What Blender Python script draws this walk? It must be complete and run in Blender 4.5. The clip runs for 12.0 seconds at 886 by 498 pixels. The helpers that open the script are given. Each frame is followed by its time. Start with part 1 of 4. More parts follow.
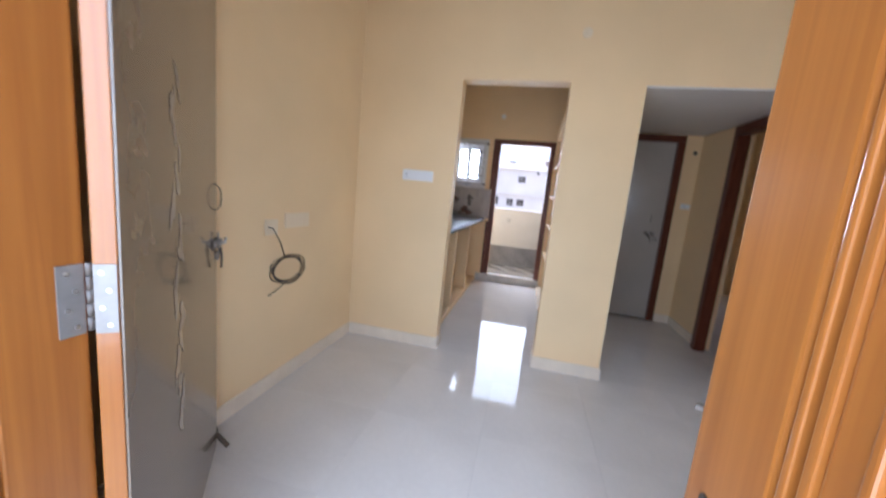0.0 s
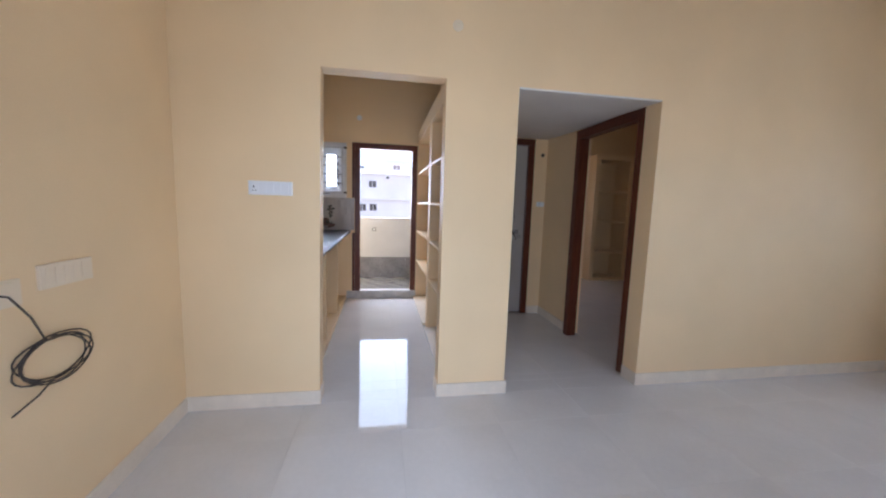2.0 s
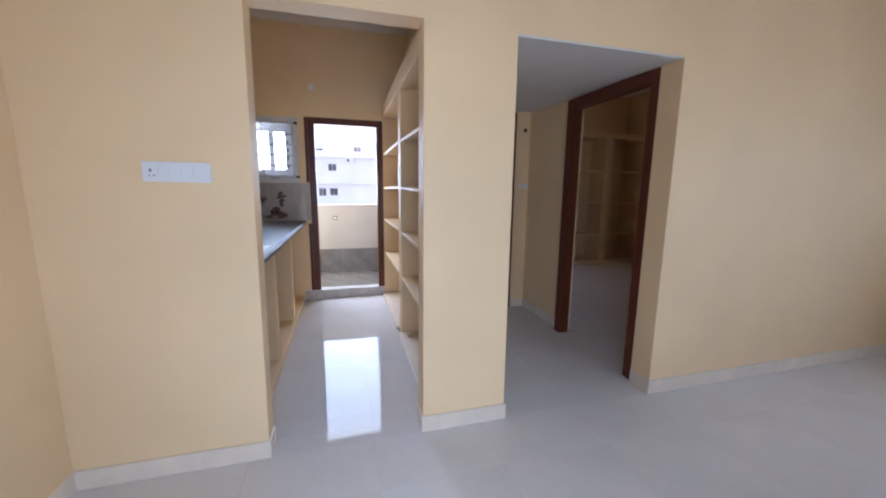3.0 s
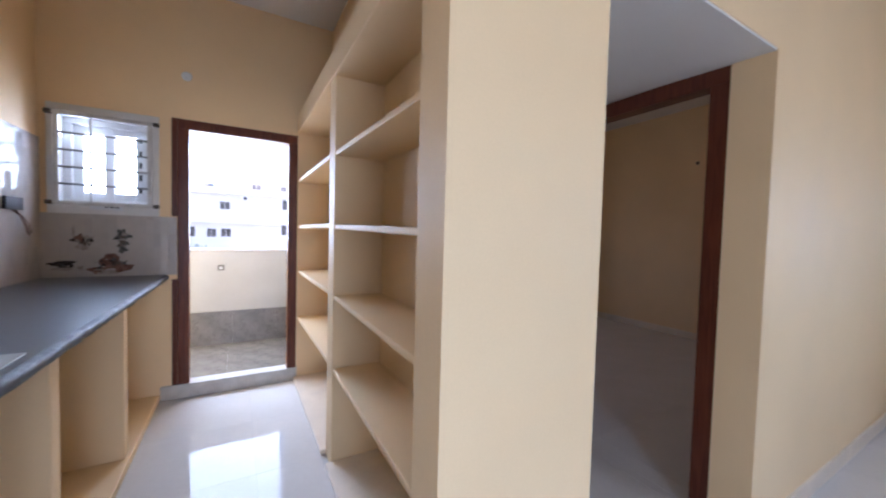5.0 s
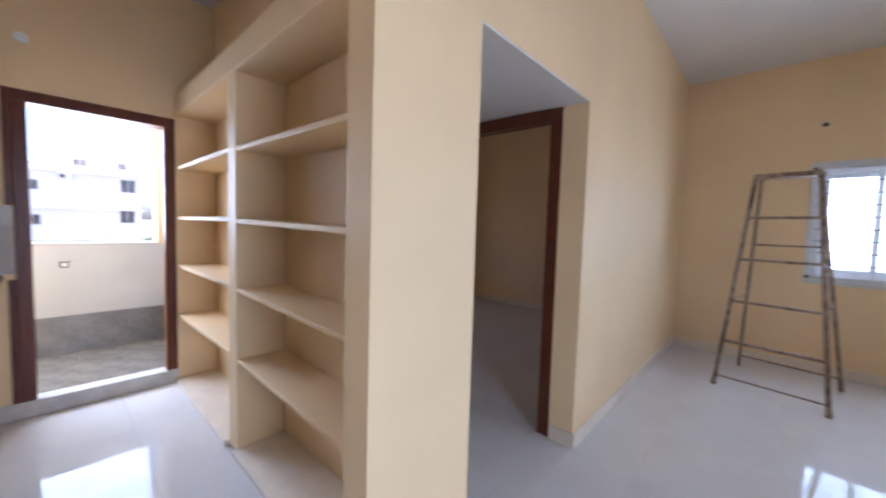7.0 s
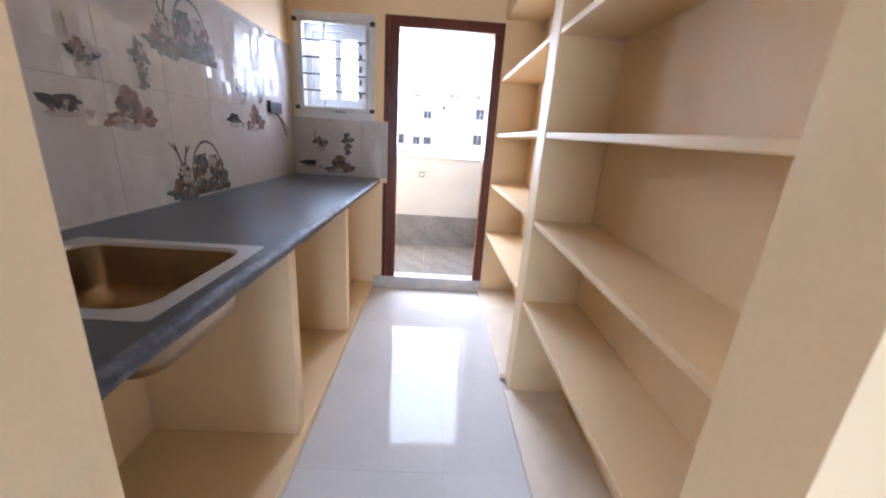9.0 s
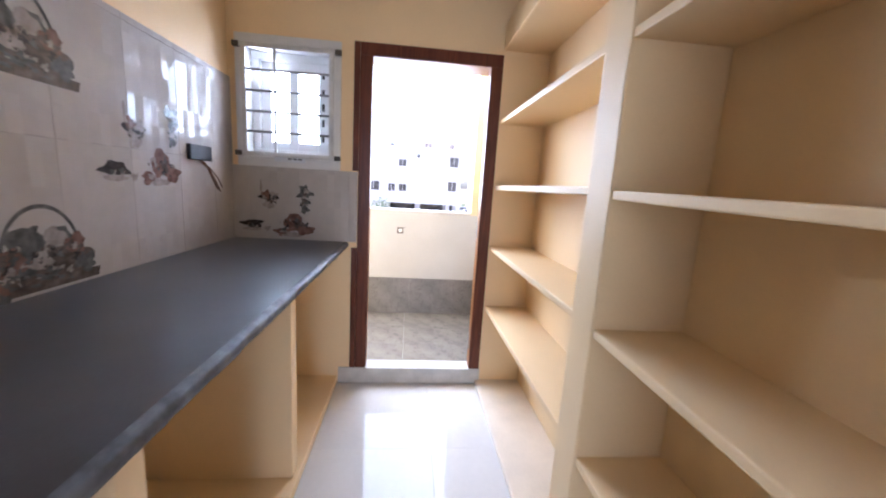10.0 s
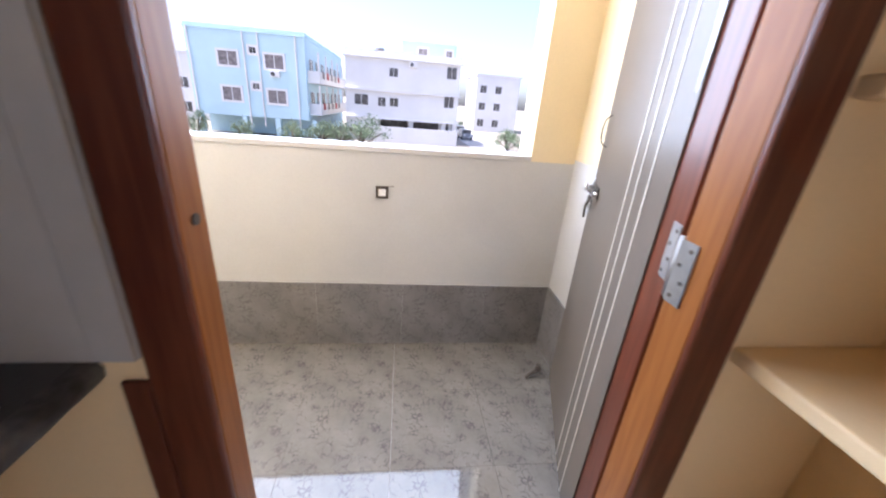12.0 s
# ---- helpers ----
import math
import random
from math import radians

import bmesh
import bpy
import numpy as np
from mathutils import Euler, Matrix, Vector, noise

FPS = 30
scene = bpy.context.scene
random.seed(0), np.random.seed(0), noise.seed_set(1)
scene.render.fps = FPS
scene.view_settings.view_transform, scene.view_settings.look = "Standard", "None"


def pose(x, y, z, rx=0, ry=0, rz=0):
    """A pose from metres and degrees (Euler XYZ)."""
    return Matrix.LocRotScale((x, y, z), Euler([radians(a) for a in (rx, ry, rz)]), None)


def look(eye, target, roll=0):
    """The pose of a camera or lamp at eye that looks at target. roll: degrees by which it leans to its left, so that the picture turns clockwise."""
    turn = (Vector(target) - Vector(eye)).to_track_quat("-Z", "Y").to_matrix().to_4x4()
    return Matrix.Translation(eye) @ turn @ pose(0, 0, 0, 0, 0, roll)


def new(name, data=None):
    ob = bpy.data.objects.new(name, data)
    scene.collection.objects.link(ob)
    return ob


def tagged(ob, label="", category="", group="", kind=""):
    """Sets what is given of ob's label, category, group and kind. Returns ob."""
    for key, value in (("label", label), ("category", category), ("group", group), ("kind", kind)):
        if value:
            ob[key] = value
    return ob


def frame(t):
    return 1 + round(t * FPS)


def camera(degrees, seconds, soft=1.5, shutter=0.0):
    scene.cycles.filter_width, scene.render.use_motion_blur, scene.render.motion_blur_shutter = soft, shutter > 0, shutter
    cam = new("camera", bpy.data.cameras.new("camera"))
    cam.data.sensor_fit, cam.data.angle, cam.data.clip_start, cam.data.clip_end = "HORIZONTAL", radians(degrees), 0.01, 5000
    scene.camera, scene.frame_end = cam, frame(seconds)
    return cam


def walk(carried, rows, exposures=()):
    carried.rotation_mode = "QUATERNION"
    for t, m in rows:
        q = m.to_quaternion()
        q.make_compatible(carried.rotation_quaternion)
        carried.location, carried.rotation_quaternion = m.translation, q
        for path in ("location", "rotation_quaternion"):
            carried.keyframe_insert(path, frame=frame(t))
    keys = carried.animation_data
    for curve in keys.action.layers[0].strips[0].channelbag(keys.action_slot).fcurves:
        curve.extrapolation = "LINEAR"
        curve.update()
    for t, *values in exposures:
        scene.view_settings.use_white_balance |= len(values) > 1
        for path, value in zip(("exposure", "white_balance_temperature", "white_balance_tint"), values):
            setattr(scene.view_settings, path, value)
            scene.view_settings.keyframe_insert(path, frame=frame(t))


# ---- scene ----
cam = camera(101.8, 12.0, 2.1, 0.25)
PATH = [
    (0, (0.642, -2.838, 1.308), (0.206, -0.91, 1.003), 5.5),
    (0.5, (0.504, -2.819, 1.253), (0.503, -0.957, 0.521), 3.9),
    (1, (0.418, -2.817, 1.264), (0.613, -0.944, 0.589), 4.7),
    (1.5, (0.41, -2.628, 1.31), (0.703, -0.668, 1.047), 2.2),
    (2, (0.411, -2.405, 1.348), (0.75, -0.447, 1.116), 1.8),
    (2.5, (0.398, -2.133, 1.341), (0.81, -0.195, 1.066), 1.9),
    (3, (0.419, -1.832, 1.366), (0.944, 0.071, 1.043), 0.6),
    (3.2, (0.44, -1.695, 1.368), (0.99, 0.206, 1.078), 1.5),
    (5, (0.446, -0.648, 1.345), (1.437, 1.087, 1.269), 1.5),
    (5.5, (0.384, -0.661, 1.451), (2.112, 0.331, 1.276), 2.0),
    (6, (0.265, -0.742, 1.467), (2.209, -0.307, 1.29), 0.9),
    (6.2, (0.243, -0.802, 1.464), (2.172, -0.297, 1.31), 0.8),
    (6.5, (0.189, -0.893, 1.424), (2.04, -0.149, 1.283), 1.8),
    (7, (0.191, -0.854, 1.377), (1.667, 0.49, 1.256), 1.7),
    (7.5, (0.274, -0.608, 1.408), (1.25, 1.137, 1.367), -0.3),
    (9.3, (0.435, -0.113, 1.325), (0.482, 1.787, 0.705), 4.1),
    (9.5, (0.407, 0.032, 1.344), (0.555, 1.961, 0.838), 3.9),
    (10, (0.373, 0.46, 1.371), (0.565, 2.422, 1.032), 3.5),
    (10.5, (0.366, 0.954, 1.383), (0.572, 2.908, 1.009), 5.3),
    (11, (0.365, 1.455, 1.375), (0.553, 3.388, 0.898), 3.0),
    (11.5, (0.39, 1.93, 1.36), (0.559, 3.836, 0.78), 3.9),
    (12, (0.373, 2.38, 1.33), (0.616, 4.219, 0.581), 4.6),
]
walk(cam, [(t, look(eye, target, roll)) for t, eye, target, roll in PATH], [(0, 1.92, 6100, 19), (0.5, 2.05, 6050, 19), (1.0, 1.92, 5950, 19), (2.5, 1.93, 5850, 19), (3.0, 1.95, 5700, 19), (5.0, 2.2, 5600, 20), (5.5, 2.28, 5950, 20), (6.0, 2.2, 5800, 20), (7.0, 2.18, 5600, 20), (7.7, 2.15, 5650, 20), (9.3, 2.7, 5800, 20), (10.0, 2.5, 5850, 20), (10.5, 2.32, 5550, 19), (11.0, 2.02, 5750, 20), (11.5, 1.98, 5900, 20), (12.0, 1.72, 5900, 20)])

# ---- light ----
world = bpy.data.worlds.new("sky")
scene.world = world
world.use_nodes = True
wn = world.node_tree
sky = wn.nodes.new("ShaderNodeTexSky")
sky.sky_type, sky.sun_disc = "NISHITA", False
sky.sun_elevation, sky.sun_rotation = radians(66), radians(270)
sky.air_density, sky.dust_density = 0.7, 3.0
wn.links.new(sky.outputs[0], wn.nodes["Background"].inputs[0])
wn.nodes["Background"].inputs[1].default_value = 0.15

sun = new("sun", bpy.data.lights.new("sun", "SUN"))
sun.data.energy, sun.data.angle, sun.data.color = 3.0, radians(0.6), (1.0, 0.95, 0.87)
# the sky's sun_rotation runs clockwise from +y
SUN = Vector((-math.cos(radians(66)), 0.0, math.sin(radians(66))))
sun.matrix_world = look(SUN * 30, (0, 0, 0))


def window_light(x, y, z, w, h, target, power, tint=(0.745, 0.87, 1.0)):
    """Daylight standing in an opening."""
    lamp = new("daylight", bpy.data.lights.new("daylight", "AREA"))
    lamp.data.shape, lamp.data.size, lamp.data.size_y = "RECTANGLE", w, h
    lamp.data.energy, lamp.data.color = power, tint
    lamp.matrix_world = look((x, y, z), target)


window_light(3.19, -2.66, 1.55, 1.3, 1.3, (3.19, 0, -0.3), 4.6, (0.67, 0.835, 1.0))
window_light(5.90, -1.66, 1.50, 0.9, 1.2, (3.2, -1.66, 0.0), 7.0, (0.70, 0.85, 1.0))
window_light(0.25, -3.45, 1.45, 1.8, 2.3, (0.43, 0, 0.2), 25, (0.67, 0.84, 1.0))
window_light(-0.38, 3.06, 1.85, 0.6, 0.7, (0.7, 1.0, 1.0), 4.2)
window_light(-0.25, 4.3, 2.1, 2.4, 1.9, (-0.1, 0, 0.7), 42, (0.735, 0.87, 1.0))
window_light(3.25, 4.65, 1.5, 1.0, 1.1, (3.25, 0, 0.6), 0.7, (0.95, 0.94, 0.92))


# ---- materials ----
def material(name, color, rough=0.6, metal=0.0, vary=0.06, scale=3.0, grain=60.0, bump=0.06, spec=0.5, tint=None, per_piece=0.0, coat=0.0):
    """A surface with broad and fine variation of tone, a varied gloss and a fine relief."""
    m = bpy.data.materials.new(name)
    m.use_nodes = True
    t = m.node_tree
    n, link = t.nodes, t.links.new
    b = n["Principled BSDF"]
    geo = n.new("ShaderNodeTexCoord")
    big, fine = n.new("ShaderNodeTexNoise"), n.new("ShaderNodeTexNoise")
    big.inputs["Scale"].default_value, big.inputs["Detail"].default_value = scale, 5
    fine.inputs["Scale"].default_value, fine.inputs["Detail"].default_value = grain, 3
    link(geo.outputs["Object"], big.inputs["Vector"])
    link(geo.outputs["Object"], fine.inputs["Vector"])
    ramp = n.new("ShaderNodeValToRGB")
    other = tint or tuple(c * (1 - 2.2 * vary) for c in color)
    ramp.color_ramp.elements[0].position, ramp.color_ramp.elements[1].position = 0.35, 0.68
    ramp.color_ramp.elements[0].color = (*other, 1)
    ramp.color_ramp.elements[1].color = (*color, 1)
    link(big.outputs["Fac"], ramp.inputs["Fac"])
    hsv = n.new("ShaderNodeHueSaturation")
    link(ramp.outputs["Color"], hsv.inputs["Color"])
    m1 = n.new("ShaderNodeMapRange")
    m1.inputs["To Min"].default_value, m1.inputs["To Max"].default_value = 1 - vary, 1 + vary
    link(fine.outputs["Fac"], m1.inputs["Value"])
    if per_piece:
        info = n.new("ShaderNodeObjectInfo")
        m2 = n.new("ShaderNodeMapRange")
        m2.inputs["To Min"].default_value, m2.inputs["To Max"].default_value = 1 - per_piece, 1 + per_piece
        link(info.outputs["Random"], m2.inputs["Value"])
        mul = n.new("ShaderNodeMath")
        mul.operation = "MULTIPLY"
        link(m1.outputs[0], mul.inputs[0])
        link(m2.outputs[0], mul.inputs[1])
        link(mul.outputs[0], hsv.inputs["Value"])
    else:
        link(m1.outputs[0], hsv.inputs["Value"])
    link(hsv.outputs["Color"], b.inputs["Base Color"])
    r = n.new("ShaderNodeMapRange")
    r.inputs["To Min"].default_value, r.inputs["To Max"].default_value = rough * 0.85, min(1, rough * 1.15)
    link(big.outputs["Fac"], r.inputs["Value"])
    link(r.outputs[0], b.inputs["Roughness"])
    b.inputs["Metallic"].default_value = metal
    b.inputs["Specular IOR Level"].default_value = spec
    b.inputs["Coat Weight"].default_value = coat
    if bump:
        bp = n.new("ShaderNodeBump")
        bp.inputs["Strength"].default_value, bp.inputs["Distance"].default_value = bump, 0.004
        link(fine.outputs["Fac"], bp.inputs["Height"])
        link(bp.outputs[0], b.inputs["Normal"])
    return m


def wood_material(name, color, dark, rough=0.3, stretch=(18, 18, 1.2), coat=0.0, spec=0.5):
    """Polished wood with grain along z."""
    m = material(name, color, rough=rough, coat=coat, bump=0, spec=spec)
    n, link = m.node_tree.nodes, m.node_tree.links.new
    geo, mp, nz, ramp = (n.new("ShaderNode" + k) for k in ("TexCoord", "Mapping", "TexNoise", "ValToRGB"))
    mp.inputs["Scale"].default_value = stretch
    nz.inputs["Scale"].default_value, nz.inputs["Detail"].default_value, nz.inputs["Distortion"].default_value = 2.0, 8, 1.6
    ramp.color_ramp.elements[0].position, ramp.color_ramp.elements[1].position = 0.36, 0.66
    ramp.color_ramp.elements[0].color, ramp.color_ramp.elements[1].color = (*dark, 1), (*color, 1)
    link(geo.outputs["Object"], mp.inputs["Vector"])
    link(mp.outputs[0], nz.inputs["Vector"])
    link(nz.outputs["Fac"], ramp.inputs["Fac"])
    link(ramp.outputs["Color"], n["Principled BSDF"].inputs["Base Color"])
    return m


def marble_material(name, color, vein, rough=0.35, scale=4.0):
    """Stone tile with broken, curling veins that gather in places, over cloudy patches."""
    m = material(name, color, rough=rough, bump=0, vary=0.12, scale=5.0)
    n, link = m.node_tree.nodes, m.node_tree.links.new
    geo, warp, wave, ramp, mix, add, patch, gate, mul = (n.new("ShaderNode" + k) for k in ("TexCoord", "TexNoise", "TexVoronoi", "ValToRGB", "Mix", "VectorMath", "TexNoise", "ValToRGB", "Math"))
    warp.inputs["Scale"].default_value, warp.inputs["Detail"].default_value = scale, 6
    add.operation = "MULTIPLY_ADD"
    add.inputs[1].default_value = (0.75, 0.75, 0.75)
    link(geo.outputs["Object"], warp.inputs["Vector"])
    link(warp.outputs["Color"], add.inputs[0])
    link(geo.outputs["Object"], add.inputs[2])
    wave.feature = "DISTANCE_TO_EDGE"
    wave.inputs["Scale"].default_value = scale * 1.5
    link(add.outputs[0], wave.inputs["Vector"])
    ramp.color_ramp.elements[0].position, ramp.color_ramp.elements[1].position = 0.0, 0.075
    ramp.color_ramp.elements[0].color, ramp.color_ramp.elements[1].color = (1, 1, 1, 1), (0, 0, 0, 1)
    link(wave.outputs["Distance"], ramp.inputs["Fac"])
    patch.inputs["Scale"].default_value, patch.inputs["Detail"].default_value = scale * 1.9, 3
    link(geo.outputs["Object"], patch.inputs["Vector"])
    gate.color_ramp.elements[0].position, gate.color_ramp.elements[1].position = 0.43, 0.54
    link(patch.outputs["Fac"], gate.inputs["Fac"])
    mul.operation = "MULTIPLY"
    link(ramp.outputs["Color"], mul.inputs[0])
    link(gate.outputs["Color"], mul.inputs[1])
    b = n["Principled BSDF"]
    base = b.inputs["Base Color"].links[0].from_socket
    mix.data_type = "RGBA"
    link(mul.outputs[0], mix.inputs[0])
    link(base, mix.inputs[6])
    mix.inputs[7].default_value = (*vein, 1)
    link(mix.outputs[2], b.inputs["Base Color"])
    return m


def glass_material():
    m = bpy.data.materials.new("window_glass")
    m.use_nodes = True
    n, link = m.node_tree.nodes, m.node_tree.links.new
    b = n["Principled BSDF"]
    b.inputs["Transmission Weight"].default_value, b.inputs["Roughness"].default_value, b.inputs["IOR"].default_value = 1.0, 0.02, 1.05
    b.inputs["Base Color"].default_value = (0.93, 0.97, 0.99, 1)
    return m


CREAM = material("cream_wall_paint", (0.90, 0.665, 0.385), rough=0.55, vary=0.035, scale=1.3, grain=140, bump=0.10, spec=0.35)
WHITE_PAINT = material("white_ceiling_paint", (0.82, 0.78, 0.74), rough=0.7, vary=0.03, scale=1.5, grain=120, bump=0.08)
PARAPET = material("off_white_balcony_paint", (0.57, 0.555, 0.54), rough=0.7, vary=0.05, scale=2.0, grain=110, bump=0.12)
YELLOW = material("yellow_outer_paint", (0.80, 0.655, 0.42), rough=0.65, vary=0.04, scale=1.5, grain=110, bump=0.12)
FLOOR = material("polished_floor_tile", (0.72, 0.685, 0.648), rough=0.045, vary=0.035, scale=2.2, grain=35, bump=0.002, spec=0.21, per_piece=0.008)
GROUT = material("tile_grout", (0.58, 0.56, 0.54), rough=0.8)
SKIRT = material("skirting_tile", (0.84, 0.72, 0.58), rough=0.4, vary=0.05, scale=6, bump=0.02)
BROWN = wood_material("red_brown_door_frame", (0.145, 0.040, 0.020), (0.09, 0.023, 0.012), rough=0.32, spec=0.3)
ORANGE = wood_material("honey_polished_teak", (0.34, 0.120, 0.023), (0.27, 0.088, 0.016), rough=0.3, stretch=(16, 16, 0.5), coat=0.3)
# lighter copy of the frame's red-brown, with daylight on the reveals painted in
LIT_BROWN = wood_material("lit_red_brown_jamb", (0.33, 0.12, 0.028), (0.25, 0.082, 0.018), rough=0.4, spec=0.3)
LAMINATE = material("grey_brown_door_film", (0.185, 0.142, 0.108), rough=0.17, vary=0.1, scale=5.0, grain=25, bump=0.03, coat=0.25)
FILM = material("torn_glossy_film", (0.38, 0.32, 0.265), rough=0.16, vary=0.08, scale=30, grain=60, bump=0.02, coat=0.4)
BALCONY_LEAF = material("grey_beige_gloss_laminate", (0.15, 0.12, 0.095), rough=0.3, vary=0.08, scale=4, bump=0.02, spec=0.18)
DOOR_CREAM = material("cream_door_laminate", (0.52, 0.48, 0.43), rough=0.22, vary=0.03, bump=0.02)
GRANITE = material("black_granite", (0.072, 0.072, 0.079), rough=0.3, vary=0.25, scale=3.0, grain=220, bump=0.03, tint=(0.043, 0.043, 0.048))
CUT_EDGE = material("chipped_stone_edge", (0.12, 0.12, 0.13), rough=0.5, spec=0.35, vary=0.3, scale=28, grain=150, bump=0.3, tint=(0.035, 0.035, 0.04))
STEEL = material("brushed_steel", (0.62, 0.60, 0.57), rough=0.28, metal=1.0, vary=0.04, grain=200, bump=0.02)
# brown base colour paints in the cream walls mirrored by the basin
BASIN = material("cream_reflection_steel", (0.40, 0.27, 0.15), rough=0.3, metal=0.85, vary=0.12, scale=8, bump=0.03)
RIM = material("dull_sink_rim", (0.50, 0.48, 0.46), rough=0.35, metal=0.6, vary=0.04, bump=0.02)
DARK_METAL = material("dark_stained_metal", (0.14, 0.115, 0.095), rough=0.45, metal=0.5, vary=0.25, scale=20, bump=0.15)
HINGE = material("zinc_hinge", (0.30, 0.285, 0.27), rough=0.5, metal=0.5, vary=0.1, scale=20, bump=0.08)
LADDER = material("paint_spattered_iron", (0.44, 0.335, 0.24), rough=0.6, metal=0.3, vary=0.3, scale=22, grain=90, bump=0.25, tint=(0.15, 0.085, 0.055))
UPVC = material("white_upvc", (0.80, 0.80, 0.81), rough=0.3, vary=0.02, bump=0.01)
GRILLE = material("white_painted_grille", (0.66, 0.64, 0.62), rough=0.4, vary=0.10, scale=12, bump=0.06)
BAR = material("thin_grey_grille_bar", (0.30, 0.29, 0.29), rough=0.45, vary=0.12, scale=12, bump=0.06)
MARBLE_TRIM = material("white_marble_surround", (0.74, 0.73, 0.72), rough=0.3, vary=0.04, scale=7, bump=0.02)
DADO = material("glazed_kitchen_tile", (0.51, 0.47, 0.445), rough=0.09, vary=0.05, scale=4.0, grain=30, bump=0.0, per_piece=0.02, spec=0.085)
THRESH = material("worn_threshold_stone", (0.66, 0.625, 0.575), rough=0.5, vary=0.1, scale=9, bump=0.05)
PALE_PLASTIC = material("pale_film_covered_plastic", (0.84, 0.69, 0.50), rough=0.4, vary=0.02, bump=0)
PLASTIC = material("white_switch_plastic", (0.82, 0.82, 0.82), rough=0.35, vary=0.02, bump=0)
BLACK = material("black_socket_box", (0.02, 0.02, 0.022), rough=0.5, vary=0.2, bump=0.05)
WIRE = material("dark_wire_insulation", (0.10, 0.078, 0.064), rough=0.5, vary=0.3, scale=14)
STONE = marble_material("grey_veined_tile", (0.245, 0.222, 0.192), (0.10, 0.088, 0.08), rough=0.05, scale=7.5)
STONE_BAND = marble_material("dark_veined_tile", (0.245, 0.23, 0.226), (0.105, 0.096, 0.097), rough=0.3, scale=8.0)
# each tile face is pressed into small upright facets that lean a little
n, link = DADO.node_tree.nodes, DADO.node_tree.links.new
tc, snap, wn2, sub, add2, unit, face = (n.new("ShaderNode" + k) for k in ("TexCoord", "VectorMath", "TexWhiteNoise", "VectorMath", "VectorMath", "VectorMath", "NewGeometry"))
snap.operation, sub.operation, add2.operation, unit.operation = "SNAP", "SUBTRACT", "MULTIPLY_ADD", "NORMALIZE"
snap.inputs[1].default_value = (0.042, 0.105, 5.0)
sub.inputs[1].default_value = (0.5, 0.5, 0.5)
add2.inputs[1].default_value = (0.23, 0.18, 0.05)
link(tc.outputs["Object"], snap.inputs[0])
link(snap.outputs[0], wn2.inputs["Vector"])
link(wn2.outputs["Color"], sub.inputs[0])
link(sub.outputs[0], add2.inputs[0])
link(face.outputs["Normal"], add2.inputs[2])
link(add2.outputs[0], unit.inputs[0])
link(unit.outputs[0], n["Principled BSDF"].inputs["Normal"])
GOLD = material("gold_inlay_strip", (0.85, 0.80, 0.70), rough=0.3, metal=0.15, bump=0)
STICKER = material("pale_blue_white_film", (0.72, 0.75, 0.80), rough=0.4, bump=0)
INK = material("black_print", (0.03, 0.03, 0.03), rough=0.6, bump=0)
GLASS = glass_material()
FROST = glass_material()
FROST.name = "pale_blue_filmed_glass"
FROST.node_tree.nodes["Principled BSDF"].inputs["Roughness"].default_value = 0.45
FROST.node_tree.nodes["Principled BSDF"].inputs["Base Color"].default_value = (0.74, 0.85, 0.91, 1)
PAN = material("dull_grey_iron", (0.26, 0.23, 0.20), rough=0.6, metal=0.4, vary=0.2, scale=10, bump=0.1)


# ---- building blocks ----
def solid(bm, lo, hi):
    """Adds a box to bm."""
    v = [bm.verts.new((x, y, z)) for x in (lo[0], hi[0]) for y in (lo[1], hi[1]) for z in (lo[2], hi[2])]
    for f in ((0, 1, 3, 2), (4, 6, 7, 5), (0, 4, 5, 1), (2, 3, 7, 6), (0, 2, 6, 4), (1, 5, 7, 3)):
        bm.faces.new([v[i] for i in f])
    return bm


def boxes(*spans, bevel=0.0, segments=2):
    """A bmesh of boxes (x0, x1, y0, y1, z0, z1) with softened edges."""
    bm = bmesh.new()
    for x0, x1, y0, y1, z0, z1 in spans:
        solid(bm, (x0, y0, z0), (x1, y1, z1))
    bmesh.ops.recalc_face_normals(bm, faces=bm.faces)
    if bevel:
        bmesh.ops.bevel(bm, geom=bm.edges[:], offset=bevel, segments=segments, affect="EDGES", profile=0.6)
    return bm


def tube(points, radius, sides=10, closed=False):
    """A bmesh of a round bar through the points."""
    bm = bmesh.new()
    pts = [Vector(p) for p in points]
    rings = []
    for i, p in enumerate(pts):
        a = pts[i - 1] if (i or closed) else p
        b = pts[(i + 1) % len(pts)] if (i < len(pts) - 1 or closed) else p
        d = (b - a).normalized()
        u = d.orthogonal().normalized() if not rings else (u - d * u.dot(d)).normalized()
        w = d.cross(u)
        rings.append([bm.verts.new(p + radius * (u * math.cos(2 * math.pi * k / sides) + w * math.sin(2 * math.pi * k / sides))) for k in range(sides)])
    pairs = list(zip(rings, rings[1:])) + ([(rings[-1], rings[0])] if closed else [])
    for r0, r1 in pairs:
        for k in range(sides):
            bm.faces.new((r0[k], r0[(k + 1) % sides], r1[(k + 1) % sides], r1[k]))
    if not closed:
        bm.faces.new(rings[0][::-1])
        bm.faces.new(rings[-1])
    bmesh.ops.recalc_face_normals(bm, faces=bm.faces)
    return bm


